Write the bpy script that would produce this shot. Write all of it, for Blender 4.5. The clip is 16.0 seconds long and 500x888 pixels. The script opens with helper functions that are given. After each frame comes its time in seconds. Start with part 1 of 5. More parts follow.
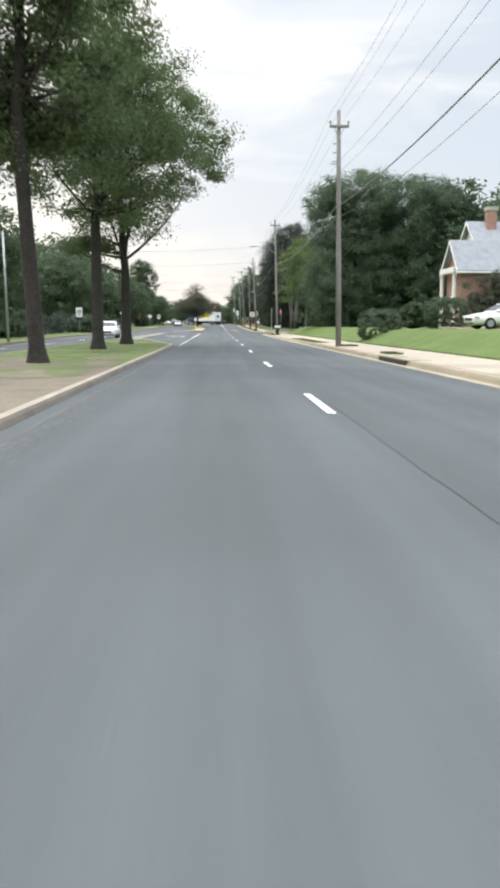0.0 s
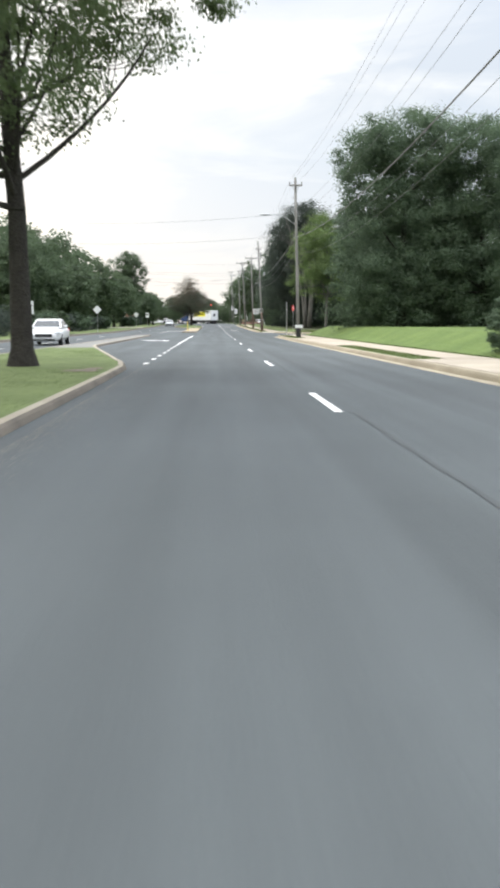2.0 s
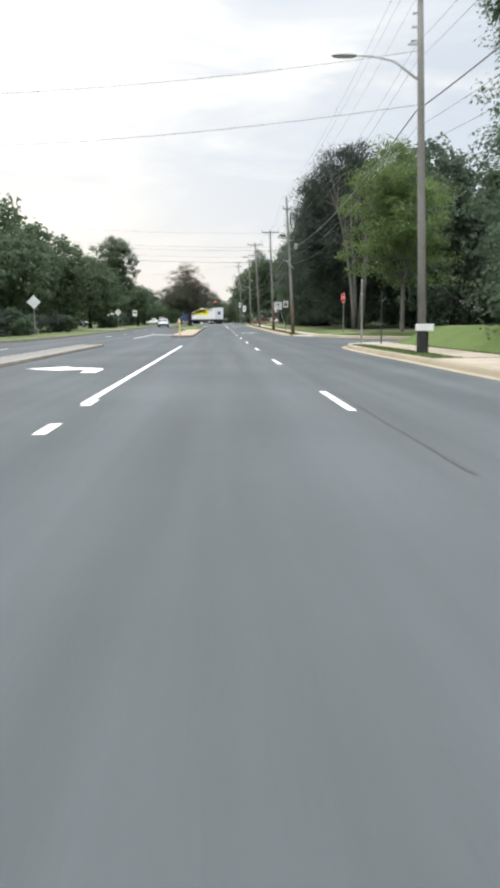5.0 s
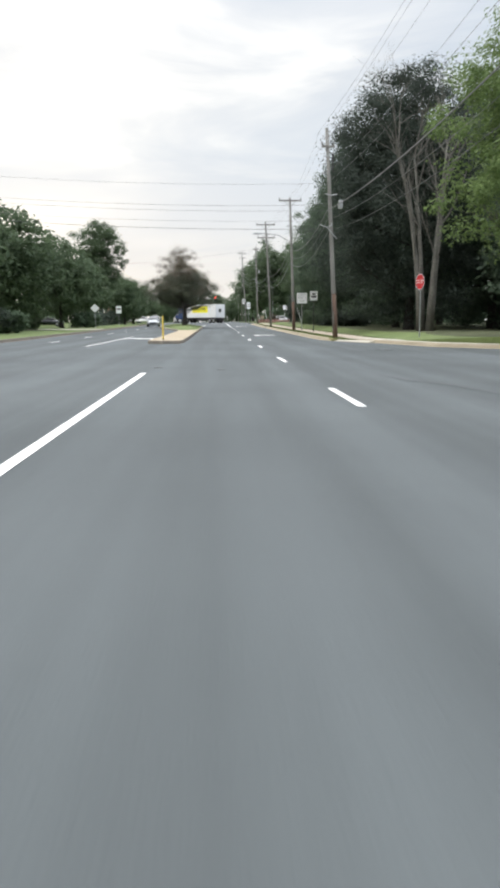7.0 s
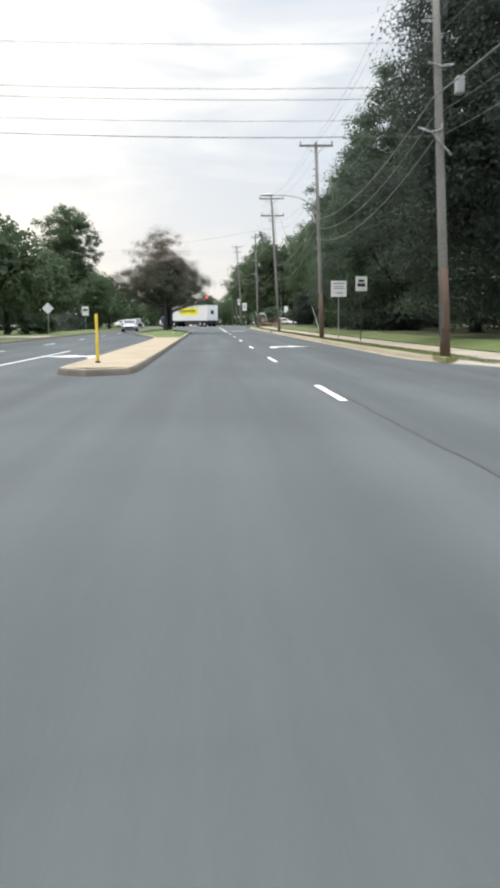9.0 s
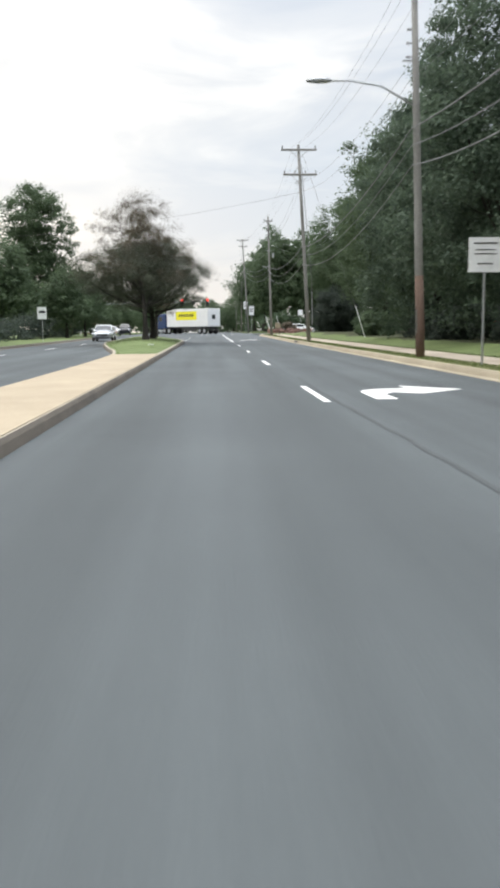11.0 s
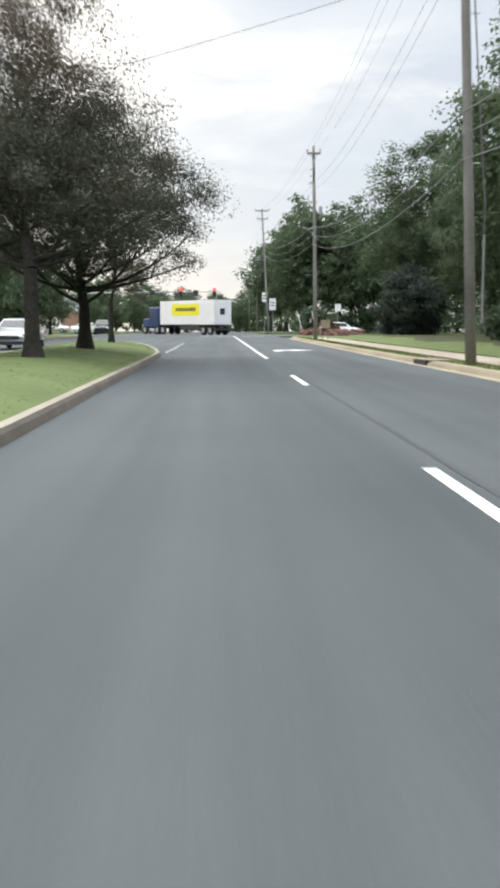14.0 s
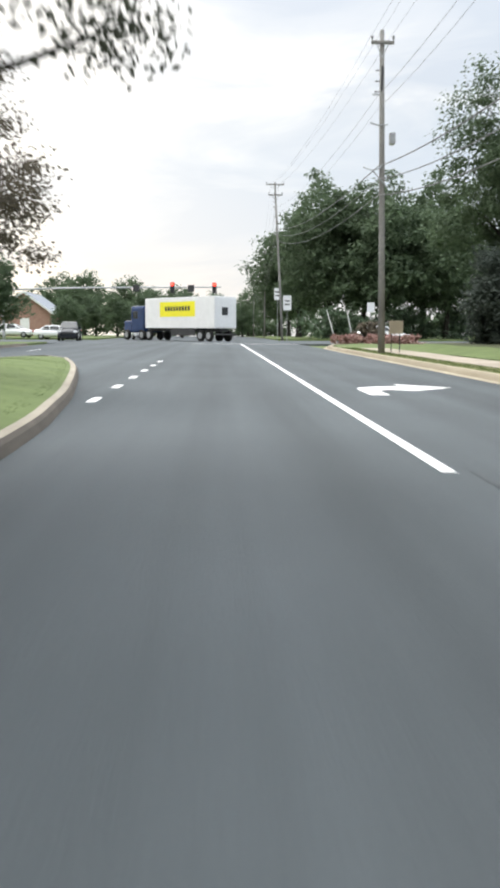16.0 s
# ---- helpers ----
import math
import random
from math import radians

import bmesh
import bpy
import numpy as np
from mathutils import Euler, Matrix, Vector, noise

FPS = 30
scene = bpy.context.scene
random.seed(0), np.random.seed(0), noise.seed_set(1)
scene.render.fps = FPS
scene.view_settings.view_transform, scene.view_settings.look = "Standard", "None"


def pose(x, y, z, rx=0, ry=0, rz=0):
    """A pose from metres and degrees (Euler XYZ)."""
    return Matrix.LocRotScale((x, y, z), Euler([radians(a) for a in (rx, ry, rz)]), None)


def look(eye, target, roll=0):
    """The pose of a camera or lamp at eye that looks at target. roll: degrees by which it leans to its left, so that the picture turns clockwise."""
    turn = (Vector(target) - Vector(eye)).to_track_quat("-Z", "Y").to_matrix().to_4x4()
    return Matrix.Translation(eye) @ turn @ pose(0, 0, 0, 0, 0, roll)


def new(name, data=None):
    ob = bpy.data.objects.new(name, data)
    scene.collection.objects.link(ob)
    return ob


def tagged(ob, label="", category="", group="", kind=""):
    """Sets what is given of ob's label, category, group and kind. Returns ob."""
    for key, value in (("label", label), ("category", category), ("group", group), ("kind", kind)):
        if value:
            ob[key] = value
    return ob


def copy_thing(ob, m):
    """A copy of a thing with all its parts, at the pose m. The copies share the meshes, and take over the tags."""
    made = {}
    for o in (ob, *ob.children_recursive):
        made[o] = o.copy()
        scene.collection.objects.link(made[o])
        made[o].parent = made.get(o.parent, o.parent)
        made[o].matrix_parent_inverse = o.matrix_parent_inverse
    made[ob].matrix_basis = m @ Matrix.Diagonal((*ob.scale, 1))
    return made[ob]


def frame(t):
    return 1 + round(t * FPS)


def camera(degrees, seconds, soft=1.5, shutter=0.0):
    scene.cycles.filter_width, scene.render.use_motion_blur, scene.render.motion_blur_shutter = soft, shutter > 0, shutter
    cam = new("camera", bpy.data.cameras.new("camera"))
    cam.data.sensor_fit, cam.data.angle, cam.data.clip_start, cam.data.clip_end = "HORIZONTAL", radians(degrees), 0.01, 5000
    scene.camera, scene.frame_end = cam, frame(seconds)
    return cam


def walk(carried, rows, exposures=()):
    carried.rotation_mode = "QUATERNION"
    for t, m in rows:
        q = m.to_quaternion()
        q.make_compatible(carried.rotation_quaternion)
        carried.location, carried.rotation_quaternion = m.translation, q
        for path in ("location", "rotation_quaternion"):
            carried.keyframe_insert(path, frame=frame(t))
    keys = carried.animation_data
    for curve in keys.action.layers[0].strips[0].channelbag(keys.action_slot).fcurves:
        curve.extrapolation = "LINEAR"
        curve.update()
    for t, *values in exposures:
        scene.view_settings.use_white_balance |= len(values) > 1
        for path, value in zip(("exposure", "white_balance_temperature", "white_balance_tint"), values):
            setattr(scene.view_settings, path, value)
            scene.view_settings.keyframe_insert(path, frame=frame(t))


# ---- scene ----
cam = camera(34.3, 16.0, soft=3.6, shutter=0.4)
PATH = [
    (0.0, pose(0.26, -3.95, 1.139, 81.69, -0.22, -2.32)),
    (0.5, pose(0.21, 2.13, 1.139, 81.74, -0.18, -2.46)),
    (1.0, pose(0.17, 8.21, 1.139, 81.70, -0.16, -2.56)),
    (1.5, pose(0.13, 14.29, 1.140, 81.70, -0.13, -2.47)),
    (2.0, pose(0.11, 20.37, 1.140, 81.65, -0.07, -2.60)),
    (2.5, pose(0.10, 26.45, 1.141, 81.74, 0.02, -2.64)),
    (3.0, pose(0.10, 32.54, 1.143, 81.80, 0.14, -2.69)),
    (3.5, pose(0.10, 38.64, 1.145, 81.81, 0.33, -2.61)),
    (4.0, pose(0.09, 44.76, 1.148, 81.73, 0.41, -2.39)),
    (4.2, pose(0.08, 47.21, 1.149, 81.75, 0.38, -2.31)),
    (4.7, pose(0.04, 53.35, 1.153, 81.67, 0.37, -2.31)),
    (5.2, pose(-0.01, 59.48, 1.158, 81.60, 0.37, -2.31)),
    (5.7, pose(-0.06, 65.57, 1.165, 81.52, 0.37, -2.31)),
    (6.2, pose(-0.11, 71.61, 1.172, 81.45, 0.37, -2.31)),
    (6.5, pose(-0.14, 75.19, 1.177, 81.38, 0.31, -2.19)),
    (7.0, pose(-0.18, 81.10, 1.188, 81.55, 0.28, -2.33)),
    (7.5, pose(-0.21, 86.95, 1.199, 81.68, 0.28, -2.45)),
    (8.0, pose(-0.22, 92.77, 1.213, 81.80, 0.33, -2.57)),
    (8.5, pose(-0.22, 98.60, 1.229, 81.83, 0.47, -2.70)),
    (9.0, pose(-0.21, 104.47, 1.248, 81.78, 0.60, -2.92)),
    (9.2, pose(-0.20, 106.84, 1.257, 81.87, 0.59, -2.94)),
    (9.7, pose(-0.16, 112.80, 1.280, 81.97, 0.59, -2.90)),
    (10.2, pose(-0.11, 118.78, 1.307, 82.07, 0.60, -2.86)),
    (10.7, pose(-0.05, 124.75, 1.337, 82.17, 0.60, -2.82)),
    (11.2, pose(0.00, 130.66, 1.370, 82.27, 0.60, -2.78)),
    (11.5, pose(0.03, 134.17, 1.391, 82.29, 0.57, -2.76)),
    (12.0, pose(0.07, 139.91, 1.429, 82.21, 0.44, -2.65)),
    (12.5, pose(0.09, 145.56, 1.468, 82.18, 0.34, -2.53)),
    (13.0, pose(0.11, 151.13, 1.509, 82.11, 0.12, -2.46)),
    (13.5, pose(0.10, 156.63, 1.551, 82.05, 0.05, -2.33)),
    (14.0, pose(0.09, 162.08, 1.596, 82.18, -0.08, -2.21)),
    (14.5, pose(0.05, 167.49, 1.642, 82.24, -0.15, -2.31)),
    (15.0, pose(0.00, 172.89, 1.689, 82.36, -0.21, -2.37)),
    (15.5, pose(-0.05, 178.27, 1.738, 82.46, -0.22, -2.24)),
    (16.0, pose(-0.11, 183.65, 1.789, 82.45, -0.24, -2.29)),
]
walk(cam, PATH, [(0.0, -0.02), (0.5, -0.02), (1.0, 0.0), (1.5, 0.04), (2.5, 0.02), (3.2, 0.0), (4.2, -0.04), (6.5, -0.14), (9.0, -0.12), (11.5, -0.12), (14.0, -0.06), (16.0, -0.02)])

# ---- world and sun: bright broken overcast, low warm light ahead ----
world = bpy.data.worlds.new("sky")
scene.world = world
world.use_nodes = True
wn, wl = world.node_tree.nodes, world.node_tree.links
wn.clear()


def wnode(kind, **values):
    n = wn.new(kind)
    for k, v in values.items():
        n.inputs[k].default_value = v
    return n


sky = wn.new("ShaderNodeTexSky")
sky.sky_type, sky.sun_disc = "NISHITA", False
sky.sun_elevation, sky.sun_rotation = radians(16), radians(-12)
sky.air_density, sky.dust_density = 1.0, 3.0
coord = wn.new("ShaderNodeTexCoord")
sep = wn.new("ShaderNodeSeparateXYZ")
wl.new(coord.outputs["Generated"], sep.inputs[0])
stretch = wn.new("ShaderNodeMapping")
stretch.inputs["Scale"].default_value = (1.5, 1.5, 6.0)
stretch.inputs["Location"].default_value = (0.35, 0.2, 0.55)
wl.new(coord.outputs["Generated"], stretch.inputs[0])
cloud = wnode("ShaderNodeTexNoise", Scale=2.1, Detail=6.0, Roughness=0.52, Distortion=0.5)
wl.new(stretch.outputs[0], cloud.inputs["Vector"])


def wmath(kind, a, b, c=0.0):
    n = wn.new("ShaderNodeMath")
    n.operation = kind
    for k, v in enumerate((a, b, c)):
        if isinstance(v, (int, float)):
            n.inputs[k].default_value = v
        else:
            wl.new(v, n.inputs[k])
    return n.outputs[0]


# thin white veil towards the hidden sun (west), grey-blue cloud towards the east, brighter again higher up
east = wmath("MULTIPLY", wmath("MINIMUM", wmath("MAXIMUM", sep.outputs["X"], -0.4), 0.35), -1.15)
high = wmath("MULTIPLY", wmath("MINIMUM", sep.outputs["Z"], 0.5), 0.9)
veil = wmath("ADD", wmath("ADD", east, high), wmath("MULTIPLY_ADD", cloud.outputs["Fac"], 3.2, -1.36))
ramp = wn.new("ShaderNodeValToRGB")
ramp.color_ramp.elements[0].position, ramp.color_ramp.elements[0].color = 0.12, (0.765, 0.835, 0.925, 1)
ramp.color_ramp.elements[1].position, ramp.color_ramp.elements[1].color = 0.85, (1.14, 1.15, 1.145, 1)
e = ramp.color_ramp.elements.new(0.45)
e.color = (0.88, 0.928, 0.985, 1)
wl.new(veil, ramp.inputs[0])
# overcast: the vault grows brighter overhead, and warms near the horizon
lift = wn.new("ShaderNodeValToRGB")
lift.color_ramp.elements[0].position, lift.color_ramp.elements[0].color = 0.0, (1.13, 1.045, 0.95, 1)
lift.color_ramp.elements[1].position, lift.color_ramp.elements[1].color = 1.0, (4.6, 4.6, 4.62, 1)
for place, tone_ in ((0.06, (1.12, 1.06, 0.985)), (0.12, (1.05, 1.04, 1.02)), (0.2, (1.0, 1.02, 1.03)), (0.27, (0.99, 1.0, 1.01)), (0.43, (1.1, 1.1, 1.11)), (0.6, (2.27, 2.27, 2.27))):
    e = lift.color_ramp.elements.new(place)
    e.color = (*tone_, 1)
wl.new(sep.outputs["Z"], lift.inputs[0])
mult = wn.new("ShaderNodeMix")
mult.data_type, mult.blend_type = "RGBA", "MULTIPLY"
mult.inputs["Factor"].default_value = 1.0
wl.new(ramp.outputs[0], mult.inputs[6])
wl.new(lift.outputs[0], mult.inputs[7])
bg_sky = wnode("ShaderNodeBackground", Strength=0.06)
bg_cloud = wnode("ShaderNodeBackground", Strength=1.0)
wl.new(sky.outputs[0], bg_sky.inputs["Color"])
wl.new(mult.outputs[2], bg_cloud.inputs["Color"])
both = wnode("ShaderNodeMixShader", Fac=0.94)
wl.new(bg_sky.outputs[0], both.inputs[1])
wl.new(bg_cloud.outputs[0], both.inputs[2])
out = wn.new("ShaderNodeOutputWorld")
wl.new(both.outputs[0], out.inputs[0])

sun_data = bpy.data.lights.new("sun", "SUN")
sun_data.energy, sun_data.angle, sun_data.color = 0.7, radians(25), (1.0, 0.94, 0.85)
sun = new("sun", sun_data)
sun.matrix_world = look((-40, 120, 60), (0, 100, 0))


# ---- materials ----
def material(name, low, high, scale=3.0, fine=40.0, rough=0.8, bump=0.3, metal=0.0, spec=0.3, fine_mix=0.5, island=0.0, reach=0.02, coords="Object"):
    """Two colours mixed by a coarse and a fine noise, with relief from the fine one."""
    m = bpy.data.materials.new(name)
    m.use_nodes = True
    n, l = m.node_tree.nodes, m.node_tree.links
    b = n["Principled BSDF"]
    tc = n.new("ShaderNodeTexCoord")
    a = n.new("ShaderNodeTexNoise")
    a.inputs["Scale"].default_value, a.inputs["Detail"].default_value = scale, 6
    f = n.new("ShaderNodeTexNoise")
    f.inputs["Scale"].default_value, f.inputs["Detail"].default_value = fine, 4
    source = n.new("ShaderNodeNewGeometry").outputs["Position"] if coords == "World" else tc.outputs[coords]
    l.new(source, a.inputs["Vector"])
    l.new(source, f.inputs["Vector"])
    mx = n.new("ShaderNodeMix")
    mx.inputs["Factor"].default_value = fine_mix
    l.new(a.outputs["Fac"], mx.inputs[2])
    l.new(f.outputs["Fac"], mx.inputs[3])
    fac = mx.outputs[0]
    if island:
        g = n.new("ShaderNodeNewGeometry")
        ad = n.new("ShaderNodeMath")
        ad.operation = "MULTIPLY_ADD"
        ad.inputs[1].default_value = island
        l.new(g.outputs["Random Per Island"], ad.inputs[0])
        sb = n.new("ShaderNodeMath")
        sb.operation = "SUBTRACT"
        sb.inputs[1].default_value = island / 2
        l.new(fac, sb.inputs[0])
        l.new(sb.outputs[0], ad.inputs[2])
        fac = ad.outputs[0]
    r = n.new("ShaderNodeValToRGB")
    r.color_ramp.elements[0].position, r.color_ramp.elements[0].color = 0.3, (*low, 1)
    r.color_ramp.elements[1].position, r.color_ramp.elements[1].color = 0.7, (*high, 1)
    l.new(fac, r.inputs[0])
    l.new(r.outputs[0], b.inputs["Base Color"])
    b.inputs["Roughness"].default_value, b.inputs["Metallic"].default_value = rough, metal
    b.inputs["Specular IOR Level"].default_value = spec
    if bump:
        bp = n.new("ShaderNodeBump")
        bp.inputs["Strength"].default_value, bp.inputs["Distance"].default_value = bump, reach
        l.new(f.outputs["Fac"], bp.inputs["Height"])
        l.new(bp.outputs[0], b.inputs["Normal"])
    return m


def leafy(name, low, high, scale=0.7, through_light=0.45):
    """Leaves: matt, a little light comes through, clumps differ."""
    m = material(name, low, high, scale, 6.0, 0.6, 0.0, island=0.2, spec=0.2, coords="World")
    n, l = m.node_tree.nodes, m.node_tree.links
    b = n["Principled BSDF"]
    t = n.new("ShaderNodeBsdfTranslucent")
    src = b.inputs["Base Color"].links[0].from_socket
    l.new(src, t.inputs[0])
    ms = n.new("ShaderNodeMixShader")
    ms.inputs[0].default_value = through_light
    l.new(b.outputs[0], ms.inputs[1])
    l.new(t.outputs[0], ms.inputs[2])
    l.new(ms.outputs[0], n["Material Output"].inputs[0])
    return m


def glowing(name, colour, strength):
    m = bpy.data.materials.new(name)
    m.use_nodes = True
    b = m.node_tree.nodes["Principled BSDF"]
    b.inputs["Base Color"].default_value = (*colour, 1)
    b.inputs["Emission Color"].default_value, b.inputs["Emission Strength"].default_value = (*colour, 1), strength
    return m


ASPHALT = material("asphalt", (0.072, 0.081, 0.0855), (0.105, 0.117, 0.1225), 0.22, 55, 0.85, 0.6, coords="World", fine_mix=0.4, reach=0.012)


def wheel_tracks(m, strength=0.2):
    """Long streaks of wear along the road, over the colour that the material has."""
    n, l = m.node_tree.nodes, m.node_tree.links
    g, mp, t, r, mx = (n.new("ShaderNode" + k) for k in ("NewGeometry", "Mapping", "TexNoise", "MapRange", "Mix"))
    mp.inputs["Scale"].default_value = (1.1, 0.035, 1.0)
    t.inputs["Scale"].default_value, t.inputs["Detail"].default_value = 1.0, 5
    r.inputs["From Min"].default_value, r.inputs["From Max"].default_value = 0.35, 0.65
    r.inputs["To Min"].default_value, r.inputs["To Max"].default_value = 1 - strength, 1 + strength * 0.5
    mx.data_type, mx.blend_type = "RGBA", "MULTIPLY"
    mx.inputs["Factor"].default_value = 1.0
    base = n["Principled BSDF"].inputs["Base Color"]
    l.new(g.outputs["Position"], mp.inputs[0])
    l.new(mp.outputs[0], t.inputs["Vector"])
    l.new(t.outputs["Fac"], r.inputs["Value"])
    l.new(base.links[0].from_socket, mx.inputs[6])
    l.new(r.outputs[0], mx.inputs[7])
    l.new(mx.outputs[2], base)


wheel_tracks(ASPHALT)
TAR = material("tar_seal", (0.058, 0.065, 0.068), (0.085, 0.093, 0.097), 2, 60, 0.8, 0.2, coords="World")
CONCRETE = material("concrete", (0.33, 0.305, 0.255), (0.49, 0.455, 0.39), 0.9, 40, 0.85, 0.3, coords="World")
# kerb concrete twice: with shade in the colour for faces, paler for lit tops
SHADED_CURB = material("shaded_curb_concrete", (0.098, 0.087, 0.075), (0.22, 0.19, 0.155), 1.3, 30, 0.85, 0.4, coords="World")
LIT_CURB_TOP = material("lit_curb_top_concrete", (0.24, 0.21, 0.17), (0.43, 0.385, 0.31), 0.8, 30, 0.85, 0.4, coords="World")
GREY_TOP = material("old_grey_concrete", (0.17, 0.168, 0.158), (0.25, 0.245, 0.23), 0.8, 30, 0.85, 0.3, coords="World")
# grass with the trees' shade put into its colour
SHADED_GRASS = material("shaded_grass", (0.042, 0.048, 0.026), (0.095, 0.104, 0.052), 0.5, 9, 0.95, 0.8, coords="World", reach=0.05)
TAN_CURB = material("tan_curb_concrete", (0.25, 0.213, 0.155), (0.43, 0.375, 0.28), 0.5, 30, 0.85, 0.4, coords="World")
BUFF = material("buff_concrete", (0.3, 0.245, 0.175), (0.44, 0.365, 0.265), 0.8, 30, 0.85, 0.3, coords="World")
GRASS = material("grass", (0.095, 0.126, 0.045), (0.145, 0.188, 0.07), 0.8, 5, 0.9, 0.3, coords="World", reach=0.025, fine_mix=0.3)
LAWN = material("mown_lawn", (0.062, 0.1, 0.024), (0.135, 0.19, 0.05), 0.6, 9, 0.9, 0.8, coords="World", reach=0.05)
DRY_GRASS = material("dry_grass", (0.14, 0.14, 0.055), (0.3, 0.29, 0.14), 0.5, 14, 0.9, 0.8, coords="World", reach=0.05)
BLADE = leafy("grass_blades", (0.098, 0.13, 0.047), (0.14, 0.184, 0.07), 0.4, 0.5)
SOIL = material("bare_soil", (0.12, 0.085, 0.06), (0.26, 0.19, 0.14), 0.8, 10, 0.95, 0.8, coords="World", reach=0.05)
PAINT = material("road_paint", (0.62, 0.62, 0.6), (0.86, 0.86, 0.84), 1.5, 35, 0.6, 0.2, coords="World")
YELLOW_PAINT = material("yellow_paint", (0.6, 0.42, 0.05), (0.8, 0.6, 0.08), 3, 30, 0.5, 0.1)
BARK = material("bark", (0.023, 0.021, 0.019), (0.06, 0.054, 0.047), 3, 14, 0.95, 1.0, reach=0.06)
PALE_BARK = material("pale_bark", (0.085, 0.08, 0.072), (0.2, 0.19, 0.17), 1.2, 8, 0.9, 0.7, reach=0.04)
POLE_WOOD = material("pole_wood", (0.15, 0.145, 0.135), (0.3, 0.29, 0.275), 0.8, 22, 0.9, 0.6, reach=0.02)
RED_WOOD = material("treated_pole_wood", (0.085, 0.056, 0.043), (0.165, 0.112, 0.087), 0.9, 22, 0.9, 0.6, reach=0.02)
WIRE = material("cable", (0.1, 0.1, 0.105), (0.19, 0.19, 0.195), 5, 40, 0.5, 0.0)
METAL = material("galvanised_metal", (0.3, 0.31, 0.32), (0.48, 0.49, 0.5), 4, 40, 0.45, 0.1, metal=0.7)
DARK_METAL = material("dark_metal", (0.03, 0.03, 0.03), (0.07, 0.07, 0.07), 4, 40, 0.5, 0.1)
CERAMIC = material("insulator", (0.2, 0.2, 0.21), (0.36, 0.36, 0.38), 9, 40, 0.3, 0.0)
LEAF_OAK = leafy("oak_leaves", (0.078, 0.112, 0.054), (0.165, 0.215, 0.105))
LEAF_DARK = leafy("dark_leaves", (0.066, 0.1, 0.068), (0.155, 0.215, 0.13))
LEAF_FIR = leafy("needle_leaves", (0.058, 0.086, 0.064), (0.13, 0.175, 0.115))
LEAF_CEDAR = leafy("cedar_leaves", (0.042, 0.057, 0.048), (0.088, 0.108, 0.088))
LEAF_LIGHT = leafy("light_leaves", (0.1, 0.155, 0.055), (0.225, 0.305, 0.115))
LEAF_MID = leafy("green_leaves", (0.063, 0.095, 0.056), (0.138, 0.188, 0.104))
LEAF_RUST = leafy("rusty_leaves", (0.082, 0.07, 0.052), (0.175, 0.148, 0.105), through_light=0.3)
LEAF_OLIVE = leafy("olive_leaves", (0.055, 0.063, 0.045), (0.118, 0.13, 0.09), through_light=0.25)
BRICK = material("brickwork", (0.28, 0.16, 0.125), (0.42, 0.27, 0.215), 2, 14, 0.9, 0.5)
ROOF = material("shingle_roof", (0.2, 0.215, 0.24), (0.33, 0.35, 0.38), 2, 10, 0.85, 0.5)
WHITE = material("white_paint", (0.7, 0.7, 0.69), (0.84, 0.84, 0.83), 2, 30, 0.5, 0.05)
SIGN_WHITE = material("sign_white", (0.66, 0.67, 0.68), (0.82, 0.83, 0.84), 3, 20, 0.45, 0.0)
SIGN_RED = material("sign_red", (0.42, 0.02, 0.025), (0.55, 0.035, 0.04), 3, 20, 0.4, 0.0)
SIGN_INK = material("sign_ink", (0.02, 0.02, 0.022), (0.05, 0.05, 0.052), 3, 20, 0.5, 0.0)
SIGN_YELLOW = material("sign_yellow", (0.8, 0.72, 0.02), (0.9, 0.82, 0.05), 3, 20, 0.5, 0.0)
RUBBER = material("rubber", (0.012, 0.012, 0.012), (0.03, 0.03, 0.03), 6, 60, 0.85, 0.2)
GLASS = material("dark_glass", (0.01, 0.012, 0.014), (0.03, 0.034, 0.038), 1, 8, 0.06, 0.0, spec=0.7)
CAR_WHITE = material("white_car_paint", (0.72, 0.73, 0.74), (0.8, 0.81, 0.82), 1, 8, 0.2, 0.0, spec=0.6)
CAR_SILVER = material("silver_car_paint", (0.36, 0.38, 0.4), (0.5, 0.52, 0.54), 1, 8, 0.25, 0.0, metal=0.5)
CAR_RED = material("red_car_paint", (0.3, 0.012, 0.02), (0.42, 0.02, 0.03), 1, 8, 0.2, 0.0, spec=0.6)
CAR_DARK = material("dark_car_paint", (0.012, 0.014, 0.018), (0.03, 0.033, 0.04), 1, 8, 0.2, 0.0, spec=0.6)
CAR_BLUE = material("blue_car_paint", (0.012, 0.03, 0.09), (0.02, 0.045, 0.13), 1, 8, 0.2, 0.0, spec=0.6)
LENS = material("lamp_lens", (0.6, 0.62, 0.65), (0.8, 0.82, 0.85), 2, 10, 0.1, 0.0)
RED_LENS = material("red_lens", (0.35, 0.01, 0.01), (0.5, 0.02, 0.02), 2, 10, 0.2, 0.0)
RED_GLOW = glowing("red_signal_light", (1.0, 0.05, 0.03), 5.0)
PETAL = leafy("flowers", (0.5, 0.4, 0.3), (0.8, 0.75, 0.7), 2.0)


# ---- helpers ----
KNOT_Y = np.array([-150.0, 0, 60, 120, 180, 240, 300, 400, 900])
KNOT_Z = np.array([0.0, 0, 0.02, 0.17, 0.62, 1.2, 1.62, 1.8, 1.8])


